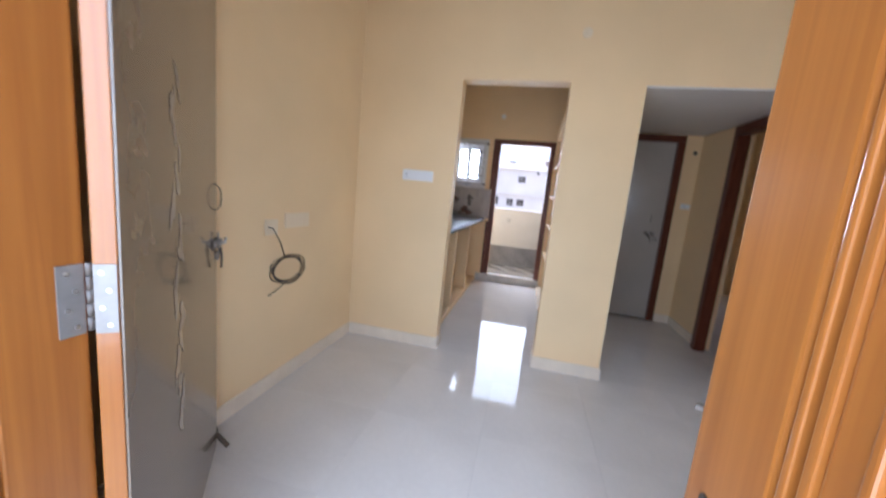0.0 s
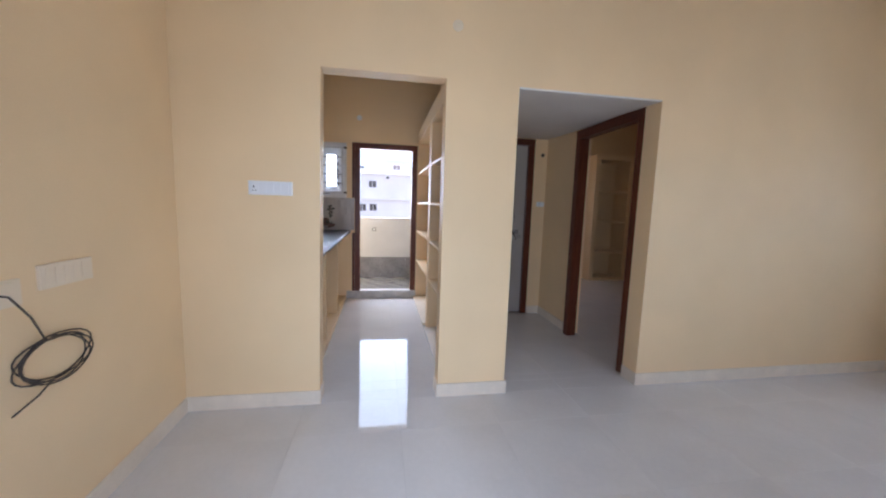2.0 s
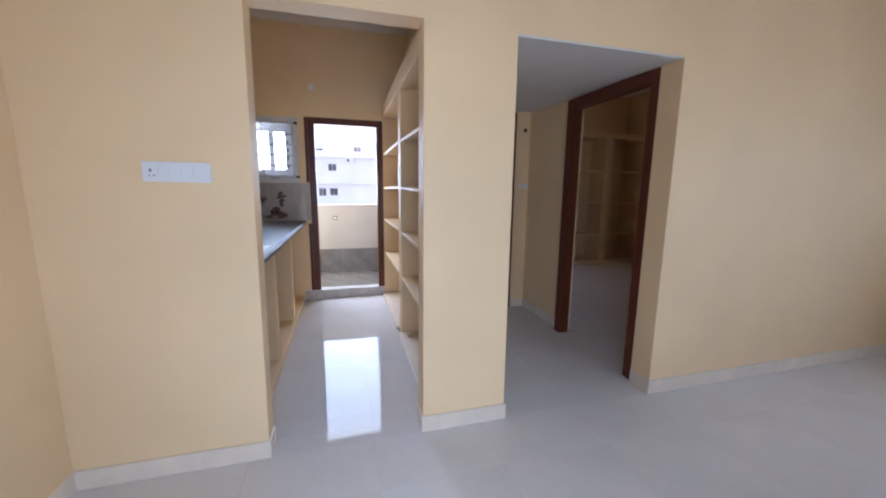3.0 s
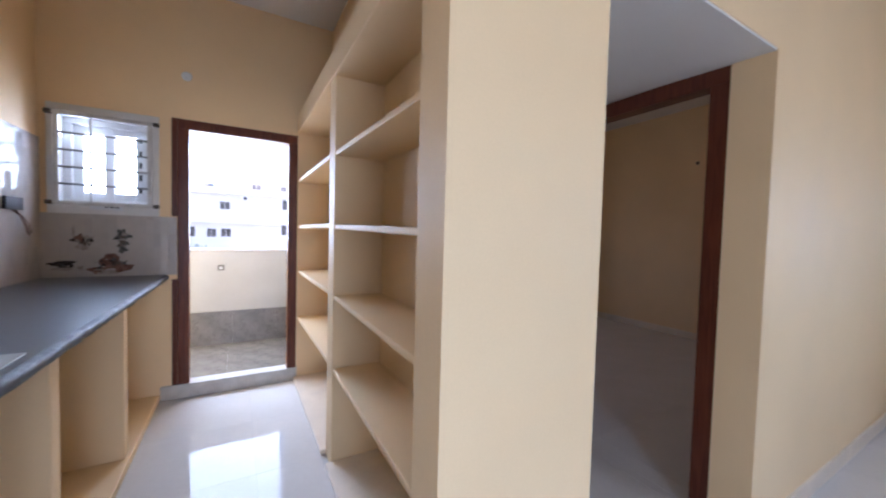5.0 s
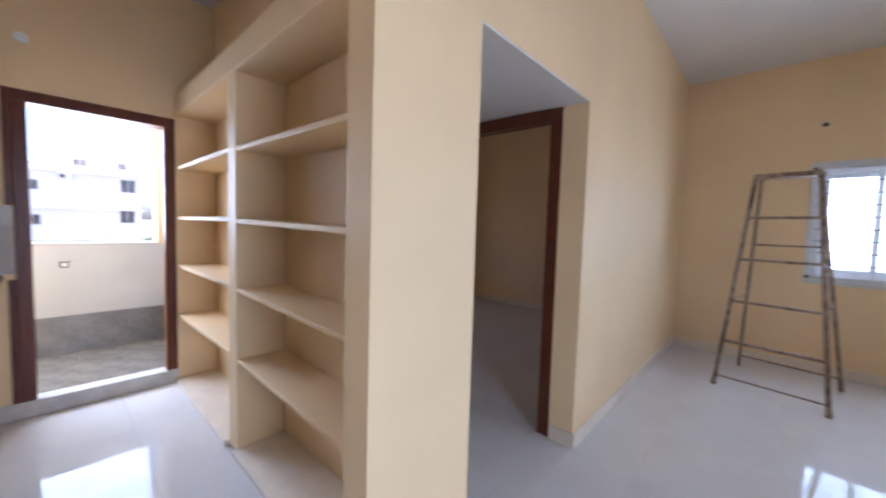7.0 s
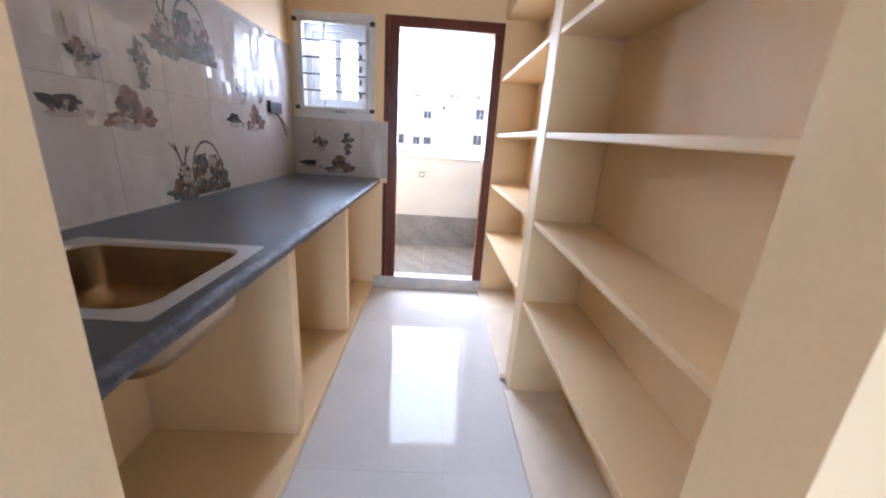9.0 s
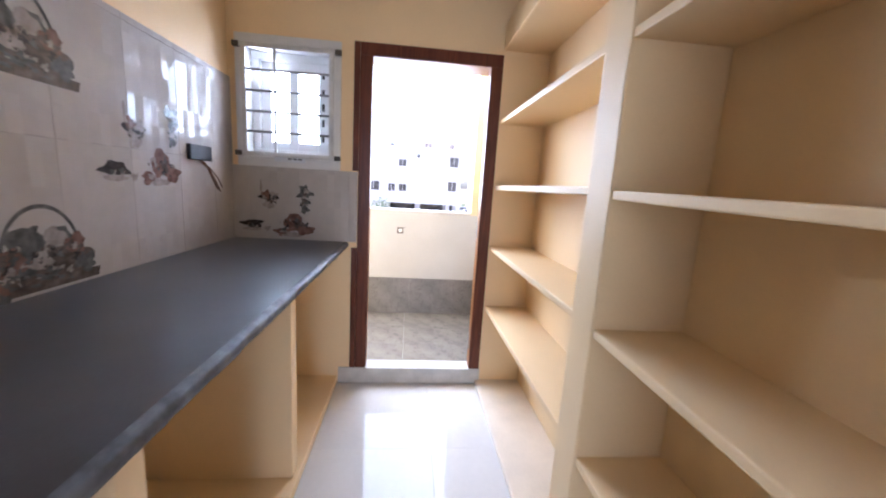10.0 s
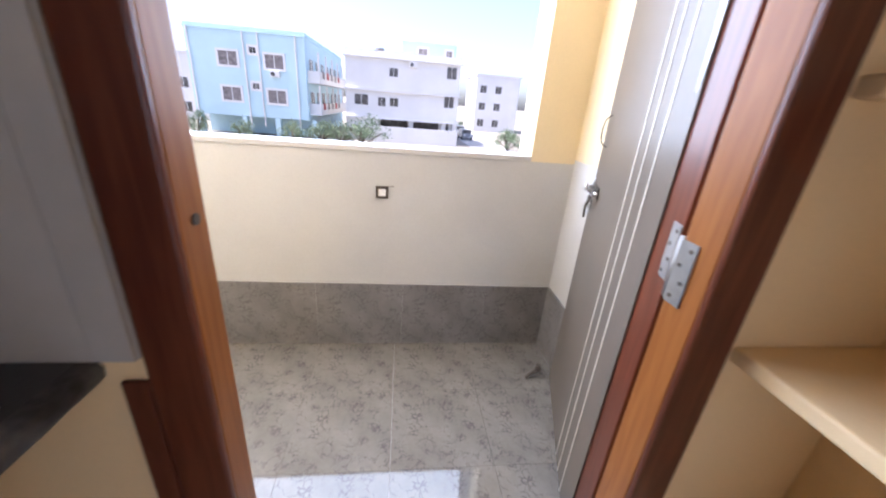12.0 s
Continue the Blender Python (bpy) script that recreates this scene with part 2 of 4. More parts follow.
def lathe(profile, sides=24):
    """A bmesh turned round z from (radius, height) pairs."""
    bm = bmesh.new()
    rings = [[bm.verts.new((max(r, 1e-4) * math.cos(2 * math.pi * k / sides), max(r, 1e-4) * math.sin(2 * math.pi * k / sides), z)) for k in range(sides)] for r, z in profile]
    for r0, r1 in zip(rings, rings[1:]):
        for k in range(sides):
            bm.faces.new((r0[k], r0[(k + 1) % sides], r1[(k + 1) % sides], r1[k]))
    bm.faces.new(rings[0][::-1])
    bm.faces.new(rings[-1])
    bmesh.ops.recalc_face_normals(bm, faces=bm.faces)
    return bm


def mesh_of(bm, name, mat, smooth=False):
    me = bpy.data.meshes.new(name)
    bm.to_mesh(me)
    bm.free()
    me.materials.append(mat)
    if smooth:
        for p in me.polygons:
            p.use_smooth = True
    return me


def part(name, bm, mat, parent=None, label="", m=None, smooth=False):
    """ONE mesh object, under a thing, a part or a piece of the setting."""
    ob = new(name, mesh_of(bm, name, mat, smooth))
    if m is not None:
        ob.matrix_basis = m
    if parent is not None:
        ob.parent = parent
    return tagged(ob, label)


def thing(name, label, category, group="", kind="", m=None):
    ob = new(name)
    ob.empty_display_size = 0.1
    if m is not None:
        ob.matrix_basis = m
    return tagged(ob, label, category, group, kind)


def setting(name, bm, mat, label, category, smooth=False):
    return tagged(part(name, bm, mat, None, "", None, smooth), label, category, "", "structure")


def blob(cx, cz, rx, rz, seed, rough=0.22, tilt=0.0, lift=0.0, bm=None):
    """A printed patch with an uneven outline, in the x-z plane facing -y."""
    bm = bm or bmesh.new()
    rng = random.Random(seed)
    ph = [rng.uniform(0, 6.28) for _ in range(4)]
    ring = []
    for k in range(22):
        a = 2 * math.pi * k / 22
        r = 1 + rough * (0.5 * math.sin(3 * a + ph[0]) + 0.35 * math.sin(5 * a + ph[1]) + 0.25 * math.sin(8 * a + ph[2]))
        x, z = rx * r * math.cos(a), rz * r * math.sin(a)
        ring.append(bm.verts.new((cx + x * math.cos(tilt) - z * math.sin(tilt), -0.0006 - lift, cz + x * math.sin(tilt) + z * math.cos(tilt))))
    bm.faces.new(ring[::-1])
    bm.normal_update()
    return bm


def holed(a0, a1, d0, d1, holes, top, axis="x"):
    """A wall from a0 to a1 along an axis, d0 to d1 thick, with openings (from, to, bottom, top) going through it."""
    bm = bmesh.new()
    As = sorted({a0, a1, *(h[0] for h in holes), *(h[1] for h in holes)})
    Zs = sorted({0.0, top, *(h[2] for h in holes), *(h[3] for h in holes)})
    grid = [[bm.verts.new((a, d0, z) if axis == "x" else (d0, a, z)) for z in Zs] for a in As]
    for i in range(len(As) - 1):
        for j in range(len(Zs) - 1):
            a, z = (As[i] + As[i + 1]) / 2, (Zs[j] + Zs[j + 1]) / 2
            if not any(h[0] < a < h[1] and h[2] < z < h[3] for h in holes):
                bm.faces.new((grid[i][j], grid[i + 1][j], grid[i + 1][j + 1], grid[i][j + 1]))
    bmesh.ops.delete(bm, geom=[v for v in bm.verts if not v.link_faces], context="VERTS")
    moved = bmesh.ops.extrude_face_region(bm, geom=bm.faces[:])
    bmesh.ops.translate(bm, verts=[g for g in moved["geom"] if isinstance(g, bmesh.types.BMVert)], vec=(0, d1 - d0, 0) if axis == "x" else (d1 - d0, 0, 0))
    bmesh.ops.recalc_face_normals(bm, faces=bm.faces)
    return bm


# ---- the rooms ----
CEIL = 3.185
HALL_L, HALL_R, HALL_S = -0.80, 5.485, -2.42
KX, KB = -0.72, 2.81           # kitchen's outer side wall and end wall
SHELF_F, SHELF_B = 0.915, 1.20  # front and back of the built-in shelves
PASS_R, PASS_E = 2.46, 1.95
BED_R, BED_E = 5.90, 4.40
LINTEL = 2.163
KO, PO = (0.012, 0.818), (1.315, 2.40)  # kitchen and passage openings

front = holed(HALL_L, HALL_R, 0, 0.13, [(*KO, 0, LINTEL + 0.012), (*PO, 0, LINTEL)], CEIL)
for v in front.verts:
    # the outer jamb of the kitchen opening leans in a little at its head
    if abs(v.co.x - KO[0]) < 0.001 and 2.0 < v.co.z < 2.3:
        v.co.x += 0.022
setting("wall_front", front, CREAM,
        "cream painted plaster wall with two tall openings", "wall")
setting("wall_left", boxes((HALL_L - 0.2, HALL_L, HALL_S, 0.13, 0, CEIL)), CREAM, "cream painted plaster wall beside the entrance door", "wall")
W2 = (2.47, 3.78, 0.94, 2.155)
DOOR_L, DOOR_R, DOOR_H = -0.202, 0.975, 2.17
setting("wall_south", holed(HALL_L - 0.2, HALL_R + 0.2, HALL_S - 0.2, HALL_S, [(DOOR_L, DOOR_R, 0, DOOR_H), W2], CEIL), CREAM,
        "cream painted plaster wall with a window and the entrance", "wall")
W1 = (-2.05, -1.15, 0.955, 2.10)
setting("wall_east", holed(HALL_S, 0.13, HALL_R, HALL_R + 0.2, [W1], CEIL, "y"), CREAM,
        "cream painted plaster end wall with a small window", "wall")
KW = (-0.64, -0.105, 1.475, 2.13)
BD = (0.040, 0.908, 2.19)
setting("wall_kitchen_end", holed(KX - 0.2, 1.41, KB, KB + 0.2, [KW, (BD[0], BD[1], 0, BD[2])], CEIL), CREAM,
        "cream painted plaster wall round the balcony door", "wall")
setting("wall_kitchen_side", boxes((KX - 0.2, KX, 0.13, KB, 0, CEIL)), CREAM, "cream painted plaster wall above kitchen tiles", "wall")
setting("wall_partition", boxes((SHELF_B, 1.31, 0.13, KB, 0, CEIL)), CREAM, "cream painted partition behind the kitchen shelves", "wall")
BATH = (1.42, 2.285, 2.215)
setting("wall_passage_end", holed(1.31, PASS_R, PASS_E, PASS_E + 0.12, [(BATH[0], BATH[1], 0, BATH[2])], CEIL), CREAM, "cream painted wall at the passage end", "wall")
BEDD = (0.165, 1.172, 2.172)
setting("wall_bedroom_side", boxes((2.40, 2.58, 0.13, BEDD[0], 0, CEIL), (PASS_R, 2.58, BEDD[0], BEDD[1], 2.1745, CEIL), (PASS_R, 2.58, BEDD[1], BED_E, 0, CEIL)), CREAM,
        "cream painted wall with the bedroom doorway", "wall")
setting("wall_bedroom_end", holed(2.46, BED_R + 0.2, BED_E, BED_E + 0.2, [(2.75, 3.75, 0.9, 2.1)], CEIL), CREAM, "cream painted bedroom wall behind shelves", "wall")
setting("wall_bedroom_east", boxes((BED_R, BED_R + 0.2, 0.13, BED_E, 0, CEIL), (HALL_R + 0.2, BED_R + 0.2, -0.07, 0.13, 0, CEIL)), CREAM, "cream painted bedroom wall", "wall")
slab = boxes((1.31, 2.455, 0.004, PASS_E, LINTEL - 0.010, LINTEL + 0.10))
for v in slab.verts:
    # the soffit rises a little towards the back
    v.co.z += 0.070 * v.co.y / PASS_E
setting("passage_slab", slab, WHITE_PAINT, "low white slab over the passage", "ceiling")
setting("ceiling", boxes((-1.7, BED_R + 0.3, HALL_S - 0.2, 4.7, CEIL, CEIL + 0.15)), WHITE_PAINT, "flat white painted ceiling", "ceiling")

# skirting of pale tile, a strip for each run of wall
SK = 0.095
skirting = setting("baseboard", boxes((HALL_L, KO[0], -0.012, 0, 0, SK), bevel=0.003), SKIRT, "pale grey tile skirting along the walls", "baseboard")
for s in ((KO[1], PO[0], -0.012, 0, 0, SK), (PO[1], HALL_R, -0.012, 0, 0, SK), (HALL_L, HALL_L + 0.012, HALL_S, -0.012, 0, SK),
          (HALL_R - 0.012, HALL_R, HALL_S, -0.012, 0, SK), (DOOR_R + 0.02, HALL_R - 0.012, HALL_S, HALL_S + 0.012, 0, SK),
          (2.388, 2.40, -0.012, 0.16, 0, SK), (PO[0], 1.327, -0.012, PASS_E, 0, SK), (0.806, KO[1], -0.012, 0.13, 0, SK), (KO[0], 0.022, -0.012, 0.13, 0, SK),
          (2.29, PASS_R, PASS_E - 0.012, PASS_E, 0, SK), (PASS_R - 0.012, PASS_R, 1.20, PASS_E - 0.012, 0, SK),
          (BED_R - 0.012, BED_R, 0.13, BED_E - 0.4, 0, SK)):
    part("skirting_strip", boxes(s, bevel=0.003), SKIRT, skirting)


# ---- built-in shelves ----
def kitchen_shelves():
    t = thing("built_in_shelves", "cream painted masonry shelves in two bays reaching a loft slab", "shelves")
    part("divider", boxes((SHELF_F, SHELF_B, 1.41, 1.545, 0, 2.215), bevel=0.006), CREAM, t)
    part("end_panel", boxes((SHELF_F, SHELF_B, 0.13, 0.185, 0, 2.215), bevel=0.006), CREAM, t)
    part("base", boxes((0.885, SHELF_B, 0.185, 1.41, 0, 0.03), bevel=0.004), SKIRT, t, "pale tiled base")
    part("base", boxes((0.885, SHELF_B, 1.545, KB, 0, 0.03), bevel=0.004), SKIRT, t, "pale tiled base")
    for z in (0.57, 0.99, 1.39, 1.80):
        # the slabs of the near bay sag a little towards the hall
        bm = boxes((SHELF_F + 0.004, SHELF_B, 0.185, 1.41, z - 0.016, z + 0.010), bevel=0.005)
        for v in bm.verts:
            v.co.z -= 0.010 + 0.026 * (1.41 - v.co.y) / 1.225
        part("shelf", bm, CREAM, t)
        part("shelf", boxes((SHELF_F + 0.004, SHELF_B, 1.545, KB, z - 0.018, z + 0.010), bevel=0.005), CREAM, t)
    part("loft_slab", boxes((SHELF_F - 0.01, SHELF_B, 0.13, KB, 2.215, 2.37), bevel=0.008), CREAM, t)


kitchen_shelves()


def bedroom_shelves():
    t = thing("bedroom_shelves", "cream painted masonry wardrobe shelves in the dim bedroom", "shelves")
    part("side_panel", boxes((4.42, 4.52, BED_E - 0.42, BED_E, 0, 2.33), bevel=0.006), CREAM, t)
    part("divider", boxes((5.13, 5.28, BED_E - 0.42, BED_E, 0, 2.33), bevel=0.006), CREAM, t)
    part("loft_slab", boxes((4.40, BED_R, BED_E - 0.44, BED_E, 2.33, 2.42), bevel=0.006), CREAM, t)
    for x0, x1 in ((4.52, 5.13), (5.28, BED_R)):
        part("base", boxes((x0, x1, BED_E - 0.42, BED_E, 0, 0.06), bevel=0.006), CREAM, t)
        for z in (0.56, 1.15, 1.74):
            part("shelf", boxes((x0, x1, BED_E - 0.42, BED_E, z - 0.02, z + 0.015), bevel=0.005), CREAM, t)


bedroom_shelves()


# ---- kitchen counter ----
CT = 0.985


def counter():
    t = thing("kitchen_counter", "long dark granite worktop with a chipped rounded front edge", "countertop")
    x0, x1 = KX, -0.035
    # one slab with a cut-out for the sink
    bm = bmesh.new()
    xs, ys = (x0, -0.60, -0.065, x1), (0.13, 0.325, 0.79, KB)
    grid = [[bm.verts.new((x, y, CT)) for y in ys] for x in xs]
    for a in range(3):
        for b in range(3):
            if (a, b) != (1, 1):
                bm.faces.new((grid[a][b], grid[a + 1][b], grid[a + 1][b + 1], grid[a][b + 1]))
    low = bmesh.ops.extrude_face_region(bm, geom=bm.faces[:])
    bmesh.ops.translate(bm, verts=[g for g in low["geom"] if isinstance(g, bmesh.types.BMVert)], vec=(0, 0, -0.035))
    bmesh.ops.recalc_face_normals(bm, faces=bm.faces)
    part("worktop", bm, GRANITE, t)
    # worn nosing, slightly wavy
    bm = bmesh.new()
    rng = random.Random(4)
    rows, steps = [], 90
    for i in range(steps + 1):
        y = 0.13 + (KB - 0.132) * i / steps
        w = 0.004 * noise.noise(Vector((y * 9, 0.3, 0))) + 0.002 * rng.random()
        prof = [(x1 - 0.001, CT + 0.0005), (x1 + 0.014 + w, CT - 0.004), (x1 + 0.022 + w, CT - 0.014 + w), (x1 + 0.020 + w, CT - 0.030), (x1 + 0.008, CT - 0.043 + 2 * w), (x1 - 0.001, CT - 0.043)]
        rows.append([bm.verts.new((x, y, z)) for x, z in prof])
    for a, b in zip(rows, rows[1:]):
        for k in range(5):
            bm.faces.new((a[k], b[k], b[k + 1], a[k + 1]))
    bmesh.ops.recalc_face_normals(bm, faces=bm.faces)
    part("nosing", bm, CUT_EDGE, t, "chipped grey stone edge", None, True)
    for y in (0.16, 1.06, 1.955):
        part("support", boxes((KX, -0.095, y - 0.035, y + 0.035, 0.05, CT - 0.035), bevel=0.005), CREAM, t, "cream painted support slab")
    part("base", boxes((KX, -0.075, 0.13, KB, 0, 0.05), bevel=0.006), CREAM, t)
    return t


counter()


def sink():
    t = thing("kitchen_sink", "steel basin with a dull rim set into the granite worktop", "sink")
    cx, cy, w, d = -0.3325, 0.5575, 0.535, 0.465
    bm = bmesh.new()

    def ring(w, d, r, z):
        out = []
        for sx, sy, a0 in ((1, 1, 0), (-1, 1, 90), (-1, -1, 180), (1, -1, 270)):
            for k in range(7):
                a = radians(a0 + 15 * k)
                out.append(bm.verts.new((cx + sx * (w / 2 - r) + r * math.cos(a), cy + sy * (d / 2 - r) + r * math.sin(a), z)))
        return out

    rings = [ring(w + 0.002, d + 0.002, 0.012, CT - 0.03), ring(w + 0.002, d + 0.002, 0.012, CT + 0.002), ring(w - 0.08, d - 0.07, 0.06, CT + 0.002), ring(w - 0.09, d - 0.08, 0.06, CT - 0.008)]
    for a, b in zip(rings, rings[1:]):
        for k in range(28):
            bm.faces.new((a[k], a[(k + 1) % 28], b[(k + 1) % 28], b[k]))
    bmesh.ops.recalc_face_normals(bm, faces=bm.faces)
    part("rim", bm, RIM, t, "dull pale metal rim")
    bm = bmesh.new()
    rings = [ring(w - 0.09, d - 0.08, 0.06, CT - 0.008), ring(w - 0.10, d - 0.09, 0.06, CT - 0.12), ring(w - 0.12, d - 0.11, 0.06, CT - 0.17), ring(w - 0.2, d - 0.2, 0.05, CT - 0.185)]
    for a, b in zip(rings, rings[1:]):
        for k in range(28):
            bm.faces.new((a[k], a[(k + 1) % 28], b[(k + 1) % 28], b[k]))
    bm.faces.new(rings[-1])
    bmesh.ops.recalc_face_normals(bm, faces=bm.faces)
    part("basin", bm, BASIN, t, "", None, True)
    part("drain", lathe([(0.0, 0), (0.04, 0), (0.045, 0.004), (0.03, 0.006), (0.0, 0.003)]), DARK_METAL, t, "", pose(cx, cy, CT - 0.184))


sink()


# ---- doors ----
def flap(parent, m, w=0.040, h=0.13):
    """One leaf of a butt hinge, lying in the x-z plane and facing -y, with its screws."""
    p = part("hinge", boxes((0, w, -0.0022, 0, -h / 2, h / 2), bevel=0.0008), HINGE, parent, "", m)
    for k in range(4):
        x, z = w * (0.35 if k % 2 else 0.65), h * (-0.38 + 0.253 * k)
        part("screw", lathe([(0, 0), (0.0045, 0), (0.004, 0.0014), (0.0012, 0.0014), (0, 0.0006)], 10), STEEL, p, "", pose(x, -0.0022, z, 90))
    return p


def latch(parent, m, side=1):
    """A sliding bolt with its plate, staples, hanging arms and a pierced keeper plate reaching past the door's edge."""
    def bx(*spans, bevel=0.0015):
        return boxes(*((min(side * a, side * b), max(side * a, side * b), c, d, e, f) for a, b, c, d, e, f in spans), bevel=bevel)
    def tb(points, r):
        return tube([(side * x, y, z) for x, y, z in points], r, 8)
    l = part("latch", bx((-0.055, 0.050, 0, 0.004, -0.020, 0.024)), DARK_METAL, parent, "dark metal sliding bolt", m)
    part("bolt", tb([(-0.075, 0.013, 0.004), (0.060, 0.013, 0.004)], 0.0065), STEEL, l, "", None, True)
    for x in (-0.045, 0.0, 0.036):
        part("staple", bx((x - 0.006, x + 0.006, 0.004, 0.023, -0.010, 0.018)), HINGE, l)
    part("knob", tb([(-0.02, 0.018, 0.004), (-0.02, 0.040, 0.012), (-0.02, 0.044, 0.034)], 0.0055), STEEL, l, "", None, True)
    part("pin", tb([(0.005, 0.012, 0.024), (0.005, 0.012, 0.052)], 0.004), STEEL, l, "", None, True)
    for dx in (-0.022, 0.004):
        part("arm", tb([(-0.02 + dx, 0.024, -0.012), (0.004, 0.026, -0.06), (0.012, 0.022, -0.105)], 0.0045), DARK_METAL, l, "", None, True)
    part("keeper", bx((0.030, 0.040, 0.002, 0.006, -0.078, -0.038), (0.072, 0.082, 0.002, 0.006, -0.078, -0.038), (0.040, 0.072, 0.002, 0.006, -0.078, -0.068), (0.040, 0.072, 0.002, 0.006, -0.048, -0.038), bevel=0.0), HINGE, l, "pierced metal keeper plate")
    return l


def pull(parent, m):
    """A thin D-shaped handle."""
    pts = [(0, 0, 0.055)] + [(0, 0.024 * math.sin(a) ** 0.5, 0.048 * math.cos(a)) for a in [math.pi * k / 12 for k in range(1, 12)]] + [(0, 0, -0.055)]
    return part("door_handle", tube(pts, 0.0024, 8), DARK_METAL, parent, "thin dark metal handle", m, True)


def stopper(m):
    t = thing("door_stopper", "dark metal door stopper with two splayed feet on the floor", "door stopper", m=m)
    part("foot", tube([(0, 0, 0.055), (-0.05, -0.06, 0.004)], 0.009, 8), DARK_METAL, t)
    part("foot", tube([(0, 0, 0.055), (0.06, -0.015, 0.004)], 0.009, 8), DARK_METAL, t)
    part("collar", lathe([(0.0, 0), (0.014, 0), (0.016, 0.01), (0.012, 0.03), (0.0, 0.03)], 12), DARK_METAL, t, "", pose(0, 0, 0.045))


def frame_parts(t, x0, x1, ztop, width, y0, y1, mat, axis="x", rebate=0.0, zbase=0.0):
    """Jambs and head of a door frame; along x at depth y0..y1, or along y."""
    def put(name, a0, a1, z0, z1, d0=y0, d1=y1):
        s = (a0, a1, d0, d1, z0, z1) if axis == "x" else (d0, d1, a0, a1, z0, z1)
        part(name, boxes(s, bevel=0.005), mat, t)
    put("jamb", x0, x0 + width, zbase, ztop - width)
    put("jamb", x1 - width, x1, zbase, ztop - width)
    put("head", x0, x1, ztop - width, ztop)


# entrance: moulded teak frame and a door standing open
entrance = thing("door_1", "honey polished teak entrance frame with a grey door standing open", "door", kind="structure")
FY = -2.37
for side, xin in (("l", -0.115), ("r", 0.875)):
    s = 1 if side == "r" else -1
    def span(a, b, y0, y1, h=2.17):
        return (min(xin + s * a, xin + s * b), max(xin + s * a, xin + s * b), y0, y1, 0, h)
    part("jamb", boxes(span(0, 0.085, FY - 0.125, FY), bevel=0.004), ORANGE, entrance)
    # fine stepped grooves, then a flat outer band
    for a, y0, y1 in ((0.006, FY - 0.134, FY - 0.1255), (-0.002, FY - 0.143, FY - 0.1345), (0.007, FY - 0.152, FY - 0.1435), (-0.001, FY - 0.163, FY - 0.1525)):
        part("moulding", boxes(span(a, 0.085, y0, y1), bevel=0.0025), ORANGE, entrance)
    if side == "r":
        part("outer_band", boxes(span(0.004, 0.085, FY - 0.197, FY - 0.1635), bevel=0.004), ORANGE, entrance)
        for a, y0, y1 in ((-0.002, FY - 0.206, FY - 0.1975), (0.006, FY - 0.214, FY - 0.2065)):
            part("moulding", boxes(span(a, 0.085, y0, y1), bevel=0.0025), ORANGE, entrance)
        part("plaster_lining", boxes((0.888, DOOR_R - 0.002, HALL_S - 0.2, FY - 0.2145, 0, 2.17), bevel=0.004), WHITE_PAINT, entrance, "white plastered outer reveal")
        continue
    part("outer_band", boxes(span(0.004, 0.085, FY - 0.225, FY - 0.1635), bevel=0.004), ORANGE, entrance)
    part("bead", boxes(span(-0.004, 0.085, FY - 0.238, FY - 0.2255), bevel=0.004), ORANGE, entrance)
part("head", boxes((-0.114, 0.874, FY - 0.238, FY, 2.1, 2.17), bevel=0.005), ORANGE, entrance)
part("bolt_hole", tube([(0.8725, -2.415, 0.992), (0.8755, -2.415, 0.992)], 0.010, 12), DARK_METAL, entrance, "dark bolt hole")
part("bolt_keeper", tube([(0.892, -2.372, 1.075), (0.884, -2.362, 1.075), (0.875, -2.356, 1.075)], 0.006, 8), DARK_METAL, entrance, "dark metal bolt keeper")
ENT = pose(-0.067, -2.352, 0, 0, 0, 127.0)
leaf = part("leaf", boxes((0.004, 1.02, -0.0, 0.036, 0.012, 2.09), bevel=0.002), ORANGE, entrance, "", ENT)
part("face_panel", boxes((0.007, 1.017, -0.0045, -0.0005, 0.015, 2.087)), LAMINATE, leaf, "glossy grey-brown door face under film")
rng = random.Random(9)
for k in range(16):
    z = 0.55 + 1.05 * k / 16
    part("film_wrinkle", blob(0.38 + 0.035 * math.sin(k * 1.7) + 0.03 * rng.random(), z, 0.012 + 0.02 * rng.random(), 0.03 + 0.03 * rng.random(), 70 + k, 0.5, rng.uniform(-0.5, 0.5)), FILM, leaf, "", pose(0, -0.0048, 0))
latch(leaf, pose(0.972, -0.005, 1.0, 0, 0, 180), -1)
pull(leaf, pose(0.972, -0.005, 1.2, 180, 0, 0))
for z in (0.28, 1.06, 1.88):
    h = flap(entrance, pose(-0.1148, FY - 0.044, z, 0, 0, 90))
    for k in range(5):
        part("knuckle", tube([(0.050, 0.006, -0.064 + 0.0258 * k), (0.050, 0.006, -0.0395 + 0.0258 * k)], 0.0075, 10), HINGE, h, "", None, True)
    flap(leaf, pose(0.0038, 0.0350, z, 0, 0, -90), 0.034)
stopper(pose(-0.70, -1.53, 0.0, 0, 0, 20) @ Matrix.Scale(1.25, 4))

